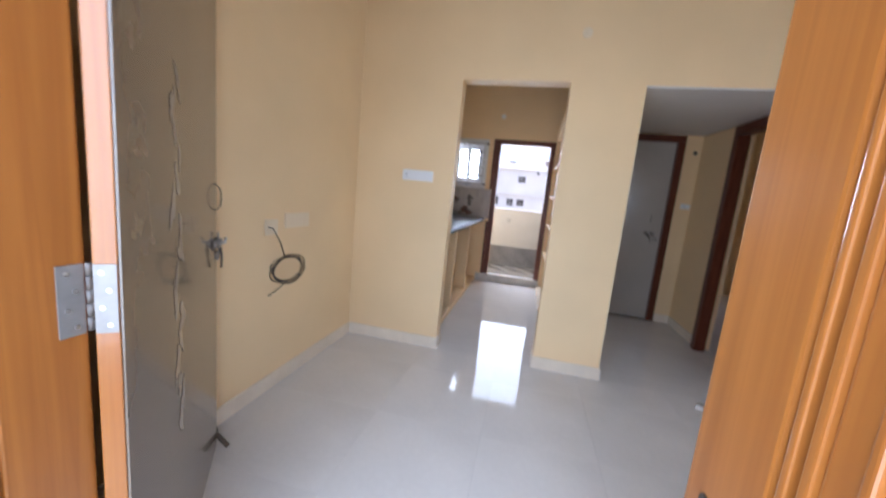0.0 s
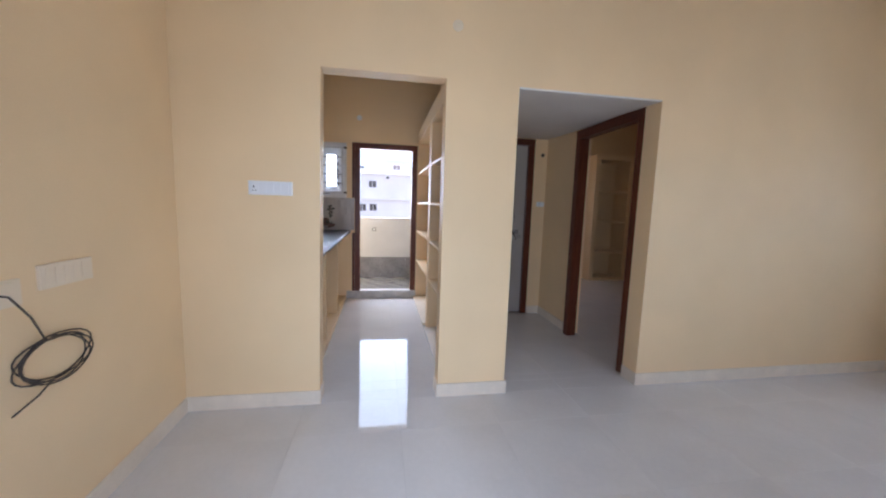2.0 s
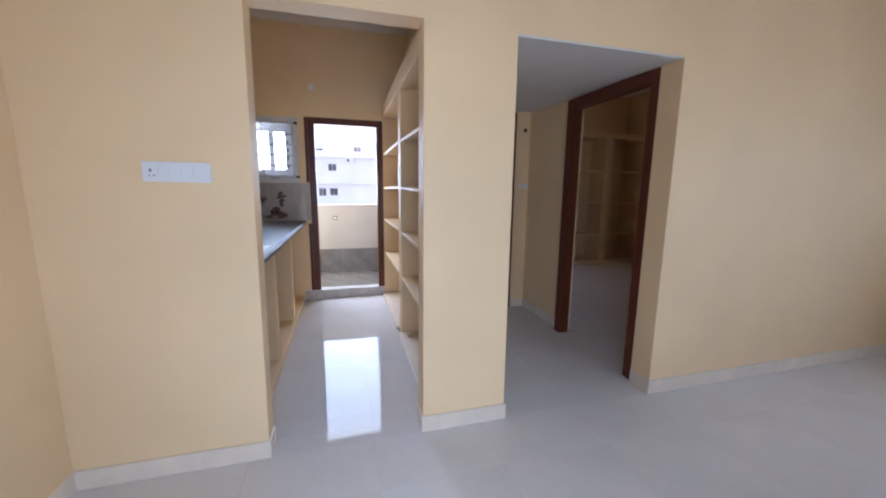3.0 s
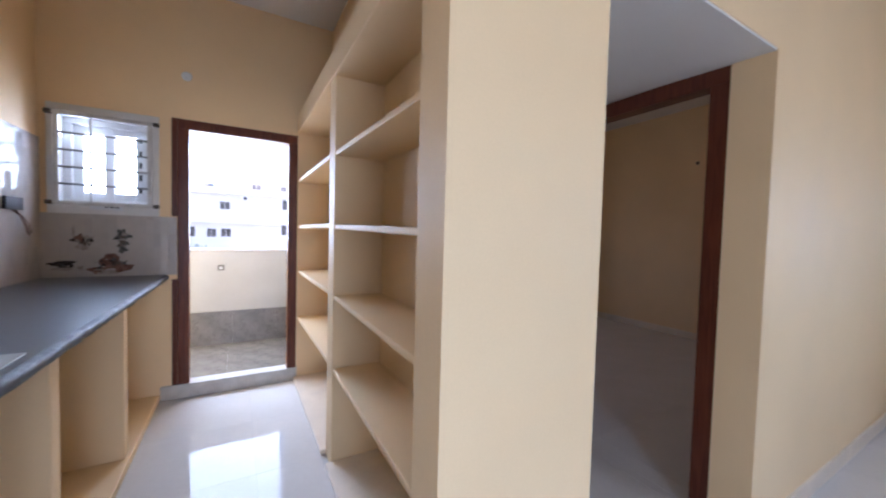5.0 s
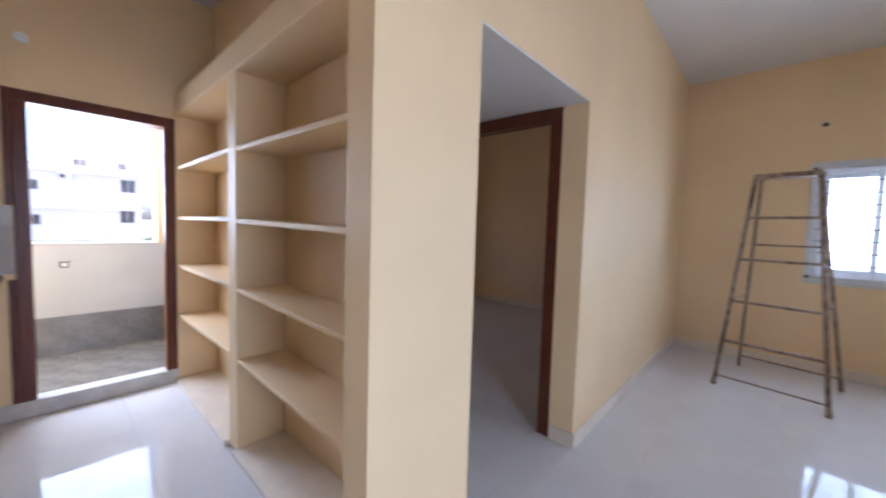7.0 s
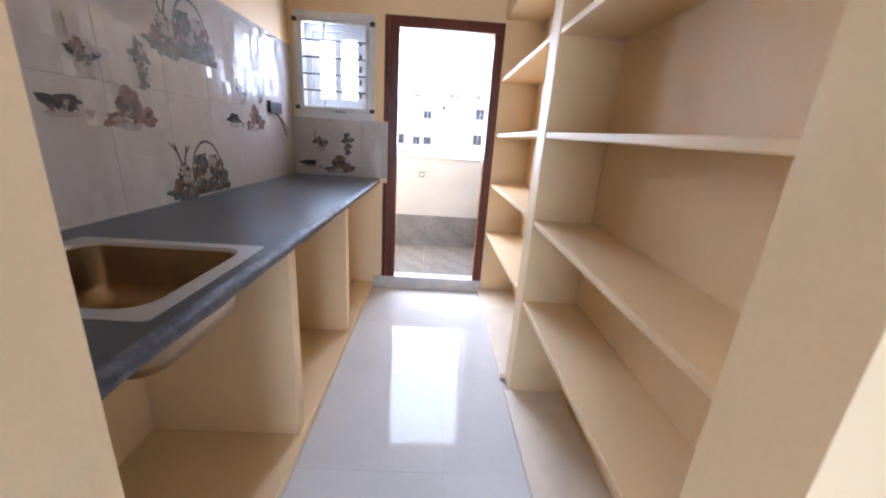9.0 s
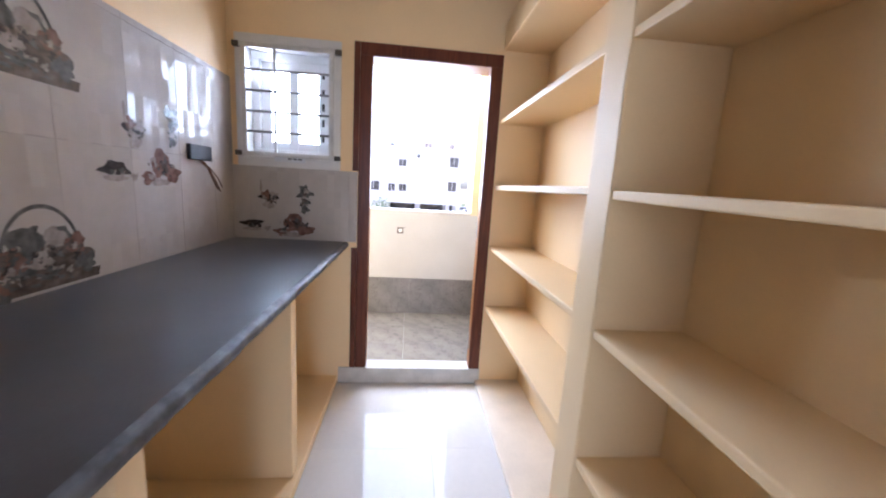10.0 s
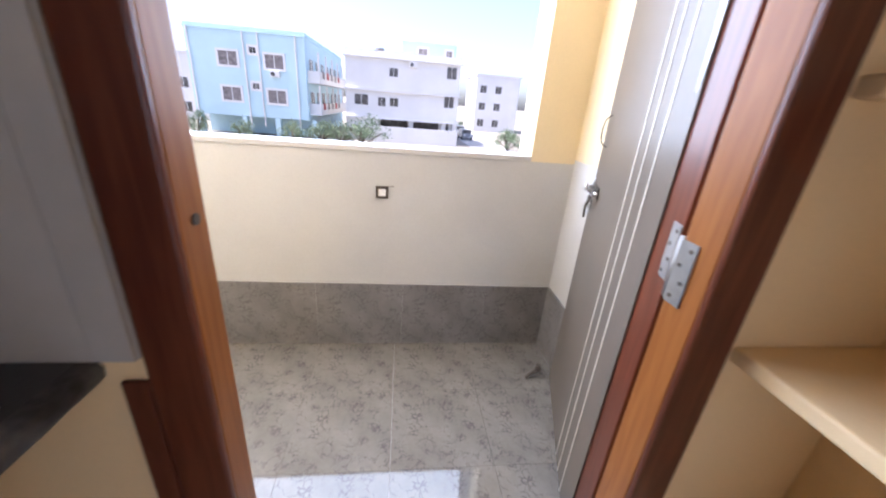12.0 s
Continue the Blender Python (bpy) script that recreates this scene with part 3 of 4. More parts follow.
# bathroom door, shut
bath = thing("door_2", "shut cream door in a red-brown frame at the passage end", "door", kind="structure")
frame_parts(bath, BATH[0], BATH[1], BATH[2], 0.075, PASS_E - 0.02, PASS_E + 0.10, BROWN)
bl = part("leaf", boxes((BATH[0] + 0.076, BATH[1] - 0.076, PASS_E + 0.03, PASS_E + 0.065, 0.01, BATH[2] - 0.076), bevel=0.003), DOOR_CREAM, bath)
latch(bl, pose(2.09, PASS_E + 0.0295, 1.06, 0, 0, 180), -1)
pull(bl, pose(2.07, PASS_E + 0.0295, 1.24, 0, 0, 180))
# bedroom doorway
bed = thing("door_3", "red-brown wooden bedroom door frame without its door in view", "door frame", kind="structure")
frame_parts(bed, BEDD[0], BEDD[1], BEDD[2], 0.085, 2.405, PASS_R + 0.045, BROWN, axis="y")

# balcony door
balcony_door = thing("door_4", "glossy red-brown balcony door frame with a panelled door standing open", "door", kind="structure")
frame_parts(balcony_door, BD[0], BD[1], BD[2], 0.075, KB - 0.008, KB + 0.004, BROWN, zbase=0.112)
for z0, z1 in ((0.112, 0.948), (1.437, 2.19)):
    part("jamb_lip", boxes((BD[0] - 0.036, BD[0] - 0.0005, KB - 0.008, KB - 0.0005, z0, z1), bevel=0.003), BROWN, balcony_door)
# inner reveals: the frame's own paint, its colour brightened as if daylit
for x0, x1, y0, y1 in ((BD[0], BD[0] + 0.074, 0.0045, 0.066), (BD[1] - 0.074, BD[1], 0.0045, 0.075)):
    part("rebate", boxes((x0, x1, KB + y0, KB + y1, 0.113, 2.115), bevel=0.003), LIT_BROWN, balcony_door)
part("rebate", boxes((BD[0], BD[1], KB + 0.0045, KB + 0.18, 2.1155, 2.19), bevel=0.003), LIT_BROWN, balcony_door)
part("strike_hole", tube([(0.1125, 2.848, 1.17), (0.1165, 2.848, 1.17)], 0.008, 10), DARK_METAL, balcony_door)
part("threshold", boxes((-0.07, 0.915, KB - 0.012, KB + 0.11, 0, 0.112), bevel=0.004), THRESH, balcony_door, "pale stone threshold")
LEAF = pose(0.90, KB + 0.188, 0.0, 0, 0, 72)
bleaf = part("leaf", boxes((-0.05, 0.77, -0.034, 0.0, 0.118, 2.06), bevel=0.003), BROWN, balcony_door, "", LEAF)
part("face_panel", boxes((0.05, 0.768, 0.0004, 0.005, 0.12, 2.058)), BALCONY_LEAF, bleaf, "pale glossy laminate face")
for u in (0.172, 0.250, 0.318):
    part("inlay_strip", boxes((u, u + 0.006, 0.0052, 0.0066, 0.122, 2.056)), GOLD, bleaf, "thin gold inlay")
part("film_strip", blob(0.066, 1.72, 0.012, 0.36, 5, 0.35), STICKER, bleaf, "torn white film along the edge", pose(0, 0.0056, 0, 0, 0, 180) @ pose(-0.13, 0, 0))
latch(bleaf, pose(0.70, 0.0055, 1.06, 0, 0, 0))
pull(bleaf, pose(0.715, 0.0055, 1.28, 0, 0, 0))
for z in (0.30, 1.10, 1.86):
    # one flap on the leaf's lipping, one on the frame
    h = part("hinge", boxes((-0.049, -0.012, 0.0002, 0.003, z - 0.055, z + 0.055)), HINGE, bleaf)
    for k in range(4):
        part("screw", tube([(-0.036 if k % 2 else -0.022, 0.003, z - 0.042 + 0.028 * k), (-0.036 if k % 2 else -0.022, 0.0045, z - 0.042 + 0.028 * k)], 0.004, 8), DARK_METAL, h)
    h = part("hinge", boxes((0.8305, 0.8335, KB + 0.040, KB + 0.0745, z - 0.055, z + 0.055)), HINGE, balcony_door)
    for k in range(4):
        yy = KB + (0.050 if k % 2 else 0.064)
        part("screw", tube([(0.8305, yy, z - 0.042 + 0.028 * k), (0.829, yy, z - 0.042 + 0.028 * k)], 0.004, 8), DARK_METAL, h)
    part("knuckle", tube([(0.845, KB + 0.085, z - 0.055), (0.845, KB + 0.085, z + 0.055)], 0.009, 10), HINGE, h, "", None, True)
stopper(pose(1.10, 3.80, 0.05, 0, 0, 200))


# ---- windows ----
def window(name, label, w, h, m, bars, uprights, film, reach=0.0, spans=None):
    """Sliding uPVC window behind a painted grille; local y points into the room, origin at the middle of the sill."""
    t = thing(name, label, "window", kind="structure", m=m)
    a = w / 2
    # stone lining of the opening
    for s in ((-a, a, -0.19, 0.012, 0.0, 0.02), (-a, a, -0.19, 0.012, h - 0.02, h), (-a, -a + 0.02, -0.19, 0.012, 0.02, h - 0.02), (a - 0.02, a, -0.19, 0.012, 0.02, h - 0.02)):
        part("window_sill" if s[4] == 0 else "lining", boxes(s, bevel=0.003), MARBLE_TRIM, t)
    for s in ((-a - 0.035, a + 0.035, 0.001, 0.014, -0.045, 0.0), (-a - 0.035, a + 0.035, 0.001, 0.014, h, h + 0.045), (-a - 0.035, -a, 0.001, 0.014, 0, h), (a, a + 0.035, 0.001, 0.014, 0, h))[:2 if spans else 4]:
        part("surround", boxes(s, bevel=0.003), MARBLE_TRIM, t)
    f = 0.045
    for s in ((-a + 0.02, a - 0.02, -0.15, -0.08, 0.02, 0.02 + f), (-a + 0.02, a - 0.02, -0.15, -0.08, h - 0.02 - f, h - 0.02), (-a + 0.02, -a + 0.02 + f, -0.15, -0.08, 0.02 + f, h - 0.02 - f), (a - 0.02 - f, a - 0.02, -0.15, -0.08, 0.02 + f, h - 0.02 - f)):
        part("window_frame", boxes(s, bevel=0.004), UPVC, t)
    lo, hi, z0, z1 = -a + 0.02 + f, a - 0.02 - f, 0.02 + f, h - 0.02 - f
    mid = (lo + hi) / 2
    for x0, x1, y, tinted in spans or ((lo, mid + 0.03, -0.11, film), (mid - 0.03, hi, -0.135, False)):
        s = part("sash", boxes((x0, x0 + 0.055, y, y + 0.022, z0, z1), (x1 - 0.055, x1, y, y + 0.022, z0, z1), (x0 + 0.055, x1 - 0.055, y, y + 0.022, z0, z0 + 0.05), (x0 + 0.055, x1 - 0.055, y, y + 0.022, z1 - 0.05, z1), bevel=0.003), UPVC, t)
        g = part("pane", boxes((x0 + 0.056, x1 - 0.056, y + 0.009, y + 0.013, z0 + 0.051, z1 - 0.051)), FROST if tinted else GLASS, s)
        g.visible_shadow = False
        rng = random.Random(len(name) + int(x0 * 100))
        for k in range(5):
            z = z0 + (z1 - z0) * (0.12 + 0.18 * k)
            part("printed_mark", boxes((x0 + 0.018, x0 + 0.034, y + 0.0225, y + 0.0235, z, z + 0.03 + 0.02 * rng.random())), INK, s, "black factory print")
    # grille in front of the opening
    g = part("grille", boxes((-a - reach, a + reach, 0.016, 0.034, 0.015, 0.04), (-a - reach, a + reach, 0.016, 0.034, h - 0.035, h - 0.01), bevel=0.002), GRILLE, t)
    for k in range(bars):
        z = 0.04 + (h - 0.075) * (k + 1) / (bars + 1)
        part("bar", tube([(-a + 0.012, 0.025, z), (a - 0.012, 0.025, z)], 0.007, 8), BAR, g, "", None, True)
    for u, r in uprights:
        part("upright", boxes((u * a - r, u * a + r, 0.018, 0.032, 0.04, h - 0.035)), GRILLE, g)
    for sx in (-1, 1):
        for z in (0.027, h - 0.022):
            part("lug", boxes((sx * (a + reach) - 0.018, sx * (a + reach) + 0.018, 0.012, 0.04, z - 0.014, z + 0.014), bevel=0.003), DARK_METAL, g, "dark fixing lug")
    return t


window("window_1", "white sliding window behind a barred grille in the end wall", W1[1] - W1[0], W1[3] - W1[2], pose(HALL_R, (W1[0] + W1[1]) / 2, W1[2], 0, 0, 90), 8, ((-0.92, 0.012), (0.92, 0.012), (0.05, 0.006)), False, 0.01)
window("window_2", "wide white sliding window behind a barred grille", W2[1] - W2[0], W2[3] - W2[2], pose((W2[0] + W2[1]) / 2, HALL_S, W2[2], 0, 0, 0), 8, ((-0.84, 0.014), (0.91, 0.014), (0.165, 0.008), (0.005, 0.008)), True, 0.015,
       ((0.085, 0.59, -0.135, True), (-0.26, 0.42, -0.11, False)))
window("window_3", "small white sliding window with a grille above the counter", KW[1] - KW[0], KW[3] - KW[2], pose((KW[0] + KW[1]) / 2, KB, KW[2], 0, 0, 180), 4, ((-0.93, 0.012), (0.93, 0.012), (0.28, 0.006)), False, 0.02)
# pale factory sticker on the kitchen sill
st = tagged(part("sill_sticker", boxes((-0.46, -0.28, KB - 0.0165, KB - 0.0145, 1.462, 1.497)), STICKER), "pale film label with faint dark print on the kitchen sill", "sticker")
for k in range(3):
    part("print_bar", boxes((-0.38 + 0.03 * k, -0.36 + 0.03 * k, KB - 0.0175, KB - 0.0168, 1.478, 1.486)), INK, st)


# ---- kitchen tiles with printed motifs ----
def motif_mat(name, color, tint):
    return material(name, color, rough=0.25, vary=0.25, scale=24, grain=90, bump=0, spec=0.2, tint=tint)


POT = motif_mat("brown_print", (0.27, 0.165, 0.135), (0.13, 0.072, 0.058))
LEAFY = motif_mat("grey_green_print", (0.17, 0.17, 0.165), (0.06, 0.062, 0.06))
DARKP = motif_mat("dark_print", (0.075, 0.065, 0.065), (0.03, 0.027, 0.027))
PALEP = motif_mat("pale_print", (0.42, 0.37, 0.34), (0.27, 0.235, 0.215))
BASKET = motif_mat("basket_print", (0.175, 0.14, 0.12), (0.065, 0.05, 0.045))


MOTIFS = {
    "pots": ((0.0, 0.02, 0.052, 0.05, POT, 0.2), (-0.06, -0.035, 0.045, 0.022, POT, 0.4), (0.06, -0.02, 0.05, 0.03, POT, 0.35), (-0.01, -0.05, 0.05, 0.014, PALEP, 0.3), (0.02, 0.015, 0.018, 0.03, BASKET, 0.4), (-0.055, -0.03, 0.02, 0.01, PALEP, 0.4)),
    "vase": ((0.0, 0.045, 0.036, 0.034, LEAFY, 0.6), (0.0, -0.015, 0.014, 0.025, LEAFY, 0.4), (0.0, -0.05, 0.022, 0.022, LEAFY, 0.5), (0.008, 0.05, 0.014, 0.014, PALEP, 0.5)),
    "bowl": ((0.0, 0.02, 0.055, 0.018, DARKP, 0.15), (-0.015, 0.032, 0.022, 0.022, POT, 0.5), (0.025, 0.03, 0.02, 0.02, PALEP, 0.5), (0.0, -0.02, 0.03, 0.026, PALEP, 0.3), (-0.04, 0.07, 0.006, 0.035, PALEP, 0.3)),
    "dish": ((0.0, 0.012, 0.052, 0.02, DARKP, 0.35), (0.0, -0.015, 0.046, 0.008, PALEP, 0.2), (0.07, -0.01, 0.014, 0.012, PALEP, 0.5)),
    "basket": ((-0.13, 0.075, 0.045, 0.075, PALEP, 0.2), (-0.13, 0.02, 0.10, 0.035, LEAFY, 0.5), (0.035, 0.115, 0.10, 0.07, LEAFY, 0.4), (0.10, 0.085, 0.085, 0.045, BASKET, 0.4),
               (-0.045, 0.09, 0.040, 0.040, POT, 0.3), (0.075, 0.145, 0.036, 0.033, PALEP, 0.3), (0.0, 0.15, 0.034, 0.034, LEAFY, 0.5), (0.14, 0.12, 0.034, 0.034, POT, 0.35), (0.03, 0.085, 0.030, 0.027, PALEP, 0.3),
               (-0.185, 0.055, 0.032, 0.032, POT, 0.25), (0.17, 0.055, 0.036, 0.03, LEAFY, 0.4), (-0.10, 0.03, 0.034, 0.024, POT, 0.3)),
}


def motif(kind, parent, m, seed, size=1.15):
    size *= {"basket": 0.9, "dish": 1.12}.get(kind, 1.0)
    if kind == "basket":
        # woven tray with a stepped end, hoop handle and bare twigs
        bm = bmesh.new()
        v = [bm.verts.new((size * x, -0.0005, size * z)) for x, z in ((-0.22, 0.0), (0.215, 0.0), (0.222, 0.03), (0.19, 0.032), (0.195, 0.055), (-0.19, 0.05), (-0.225, 0.04))]
        bm.faces.new(v)
        part("print", bm, BASKET, parent, "", m)
        bm = bmesh.new()
        ring = []
        for k in range(19):
            a = math.pi * k / 18
            ring.append([bm.verts.new((size * (0.04 + r * math.cos(a)), -0.0007, size * (0.10 + 1.25 * r * math.sin(a)))) for r in (0.108, 0.118)])
        for (a0, a1), (b0, b1) in zip(ring, ring[1:]):
            bm.faces.new((a0, a1, b1, b0))
        part("print", bm, LEAFY, parent, "", m)
        bm = bmesh.new()
        for x0, z0, x1, z1 in ((-0.14, 0.14, -0.175, 0.235), (-0.125, 0.14, -0.10, 0.225), (-0.165, 0.20, -0.205, 0.24), (-0.11, 0.19, -0.075, 0.225)):
            bm.faces.new([bm.verts.new((size * x, -0.0007, size * z)) for x, z in ((x0 - 0.006, z0), (x0 + 0.006, z0), (x1 + 0.004, z1), (x1 - 0.004, z1))])
        part("print", bm, DARKP, parent, "", m)
    for k, (x, z, rx, rz, mat, rough) in enumerate(MOTIFS[kind]):
        part("print", blob(size * x, size * z, size * rx, size * rz, seed * 31 + k, rough, lift=0.0002 * k), mat, parent, "", m)
    rng = random.Random(seed)
    # flowers, fruit and weave strokes printed over the larger shapes
    wide, high, count = {"basket": (0.17, 0.055, 26), "pots": (0.075, 0.03, 3), "vase": (0.025, 0.04, 4), "bowl": (0.035, 0.015, 2), "dish": (0.035, 0.008, 2)}[kind]
    for j, mat in enumerate((DARKP, PALEP, LEAFY, BASKET)):
        bm = bmesh.new()
        for k in range(count):
            x, z = size * rng.uniform(-wide, wide), size * rng.uniform(-high, high)
            q = rng.uniform(0.004, 0.011)
            blob(x, z + (0.075 * size if kind == "basket" else 0.006), q * rng.uniform(0.8, 2.0), q, seed + k + 7 * j, 0.6, rng.uniform(-1.2, 1.2), 0.0022 + 0.0002 * j, bm)
        part("print", bm, mat, parent, "", m)


tile_shapes = {}


def tile_mesh(name, a, b, c, mat, gap=0.0008, edge=0.0003):
    """A slab a x b x c with a chamfered upper rim; origin at its lower corner."""
    key = (name, round(a, 3), round(b, 3), round(c, 4))
    if key not in tile_shapes:
        g, e = gap / 2, edge
        bm = bmesh.new()
        rings = [[(g, g), (a - g, g), (a - g, b - g), (g, b - g)], [(g, g), (a - g, g), (a - g, b - g), (g, b - g)], [(g + e, g + e), (a - g - e, g + e), (a - g - e, b - g - e), (g + e, b - g - e)]]
        vs = [[bm.verts.new((x, y, z)) for x, y in r] for r, z in zip(rings, (0, c - e * 0.6, c))]
        for r0, r1 in zip(vs, vs[1:]):
            for k in range(4):
                bm.faces.new((r0[k], r0[(k + 1) % 4], r1[(k + 1) % 4], r1[k]))
        bm.faces.new(vs[2])
        bm.faces.new(vs[0][::-1])
        tile_shapes[key] = mesh_of(bm, name, mat)
    return tile_shapes[key]


def lay(parent, name, mat, m, width, height, tw, th, c, ox=0.0, oy=0.0):
    """Tiles over a width x height field in the x-y plane of m, joints at ox + k tw and oy + k th."""
    def cuts(o, step, end):
        pts = [0.0]
        k = math.ceil((0.0 - o) / step)
        while o + k * step < end - 1e-6:
            if o + k * step > 0.03:
                pts.append(o + k * step)
            k += 1
        return pts + [end]
    xs, ys = cuts(ox, tw, width), cuts(oy, th, height)
    for x0, x1 in zip(xs, xs[1:]):
        for y0, y1 in zip(ys, ys[1:]):
            ob = new(name, tile_mesh(name, x1 - x0, y1 - y0, c, mat))
            ob.parent = parent
            ob.matrix_basis = m @ pose(x0, y0, 0)


TT = 1.93
dado = setting("kitchen_dado", boxes((KX, KX + 0.004, 0.135, KB, CT, TT), (KX + 0.004, BD[0] - 0.004, KB - 0.004, KB, CT, 1.43)), GROUT, "pale glazed kitchen wall tiles printed with pots, vases and baskets", "wall tiles")
SIDE = pose(KX + 0.004, 0.135, CT, 90, 0, 90)
BACK = pose(KX + 0.004, KB - 0.004, CT, 90, 0, 0)
for kind, y, z in (("basket", 1.575, 0.995), ("basket", 1.57, 1.60), ("pots", 2.16, 1.375), ("dish", 1.91, 1.35), ("vase", 2.245, 1.555), ("bowl", 2.02, 1.50),
                   ("pots", 1.19, 1.36), ("vase", 1.275, 1.52), ("dish", 0.93, 1.35), ("bowl", 1.04, 1.50), ("basket", 0.60, 1.60), ("pots", 0.22, 1.37)):
    motif(kind, dado, pose(KX + 0.0115, y, z, 0, 0, 90), int(y * 100))
for kind, x, z in (("bowl", -0.50, 1.225), ("vase", -0.285, 1.235), ("pots", -0.352, 1.072), ("dish", -0.60, 1.062)):
    motif(kind, dado, pose(x, KB - 0.0115, z), int(x * -100), 1.12)

# black socket box with loose wires
sock = thing("wall_socket", "black wall socket box with bare wires hanging out", "socket")
part("box", boxes((KX + 0.0112, KX + 0.03, 2.35, 2.54, 1.43, 1.505), bevel=0.004), BLACK, sock)
for k, (dy, dz) in enumerate(((0.0, 0.0), (0.03, -0.012), (0.05, 0.01))):
    part("wire", tube([(KX + 0.02, 2.44 + 0.01 * k, 1.431), (KX + 0.04, 2.47 + dy * 0.4, 1.395), (KX + 0.05, 2.50 + dy, 1.335 + dz), (KX + 0.03, 2.58 + dy, 1.285 + dz)], 0.003, 6), POT, sock, "", None, True)


# ---- switch plates, wire coil, small fixings ----
def switch_plate(m, w, h, switches, label, mat=PLASTIC):
    t = thing("switch_plate", label, "switch plate", group="switch plates", m=m)
    part("plate", boxes((-w / 2, w / 2, -0.012, 0, -h / 2, h / 2), bevel=0.003), mat, t)
    n = max(1, switches)
    for k in range(n):
        x = -w / 2 + 0.02 + (w - 0.04) * k / n
        part("switch", boxes((x + 0.002, x + (w - 0.04) / n - 0.002, -0.0155, -0.0122, -h / 2 + 0.012, h / 2 - 0.012), bevel=0.001), mat, t)
    if mat is not PLASTIC:
        return
    part("indicator", boxes((-w / 2 + 0.030, -w / 2 + 0.036, -0.017, -0.0157, 0.0, 0.012)), INK, t, "dark socket slot")
    for k in range(2):
        part("slot", tube([(-w / 2 + 0.028 + 0.016 * k, -0.0155, -0.015), (-w / 2 + 0.028 + 0.016 * k, -0.0165, -0.015)], 0.003, 8), INK, t)


switch_plate(pose(-0.265, 0, 1.43), 0.255, 0.085, 5, "white socket and switch plate on the cream wall")
switch_plate(pose(HALL_L, -0.80, 1.05, 0, 0, 90), 0.24, 0.09, 5, "pale switch plate beside a hanging wire coil", PALE_PLASTIC)
switch_plate(pose(HALL_L, -1.04, 1.02, 0, 0, 90), 0.10, 0.09, 1, "small pale plate with a wire coming out", PALE_PLASTIC)
switch_plate(pose(2.40, PASS_E, 1.42), 0.10, 0.06, 2, "small pale switch plate in the passage")

coil = thing("wire_coil", "dark electric wire wound in a loose hanging coil", "wire")
pts = []
for k in range(100):
    a = 2 * math.pi * k / 24 + 2.0
    loop = k // 24
    ry, rz = 0.150 + 0.014 * math.sin(1.9 * loop + a) + 0.010 * math.sin(2 * a + loop), 0.083 + 0.010 * math.cos(2.3 * loop + a)
    pts.append((HALL_L + 0.018 + 0.010 * math.sin(k * 0.41), -0.89 + 0.010 * math.sin(2.1 * loop) + ry * math.cos(a), 0.745 + 0.008 * math.cos(1.7 * loop) + rz * math.sin(a) - 0.12 * (ry * math.cos(a)) * 0.5))
part("loop", tube(pts, 0.0029, 6), WIRE, coil, "", None, True)
pts = [(HALL_L + 0.022, -0.89 + 0.142 * math.cos(0.25 * k + 0.6), 0.748 + 0.079 * math.sin(0.25 * k + 0.6)) for k in range(19)]
part("wrap", tube(pts, 0.0036, 6), WIRE, coil, "", None, True)
part("lead", tube([(HALL_L + 0.012, -1.075, 1.025), (HALL_L + 0.03, -1.055, 1.015), (HALL_L + 0.035, -0.995, 0.93), (HALL_L + 0.02, -0.935, 0.835)], 0.0036, 6), WIRE, coil, "", None, True)
part("tail", tube([(HALL_L + 0.02, -0.92, 0.668), (HALL_L + 0.03, -0.99, 0.645), (HALL_L + 0.025, -1.08, 0.618)], 0.0034, 6), WIRE, coil, "", None, True)


def wall_point(m, r, mat, label, cat="wall fitting"):
    t = tagged(part("wall_outlet", lathe([(0, 0), (r, 0), (r, 0.004), (r * 0.8, 0.008), (r * 0.35, 0.008), (r * 0.3, 0.004), (0, 0.004)], 16), mat, None, "", m), label, cat)
    return t


wall_point(pose(0.88, -0.0, 2.50, 90), 0.035, PALE_PLASTIC, "pale round light point cover on the cream wall")
wall_point(pose(HALL_R, -1.185, 2.52, 0, -90), 0.022, DARK_METAL, "small dark hook point high on the end wall")
wall_point(pose(2.40, PASS_E, 2.03, 90), 0.022, DARK_METAL, "small dark light point in the passage")
wall_point(pose(BED_R, 1.95, 2.42, 0, -90), 0.022, DARK_METAL, "small dark light point in the bedroom")
wall_point(pose(0.10, KB, 2.52, 90), 0.035, PLASTIC, "pale round light point cover above the balcony door")
wall_point(pose(KX, 2.03, 2.52, 0, 90), 0.03, POT, "small brown light point on the kitchen wall")
fan_box = tagged(part("ceiling_box", lathe([(0, 0), (0.062, 0), (0.066, -0.006), (0.05, -0.012), (0.045, -0.004), (0, -0.004)], 20), DARK_METAL, None, "", pose(3.36, -1.2, CEIL)), "dark round fan box in the white ceiling", "ceiling box")
hook = tagged(part("ceiling_hook", tube([(0, 0, 0), (0, 0, -0.03), (0.015, 0, -0.05), (0.03, 0, -0.035)], 0.004, 6), DARK_METAL, None, "", pose(0.75, 1.9, CEIL)), "small dark hook in the kitchen ceiling", "hook")


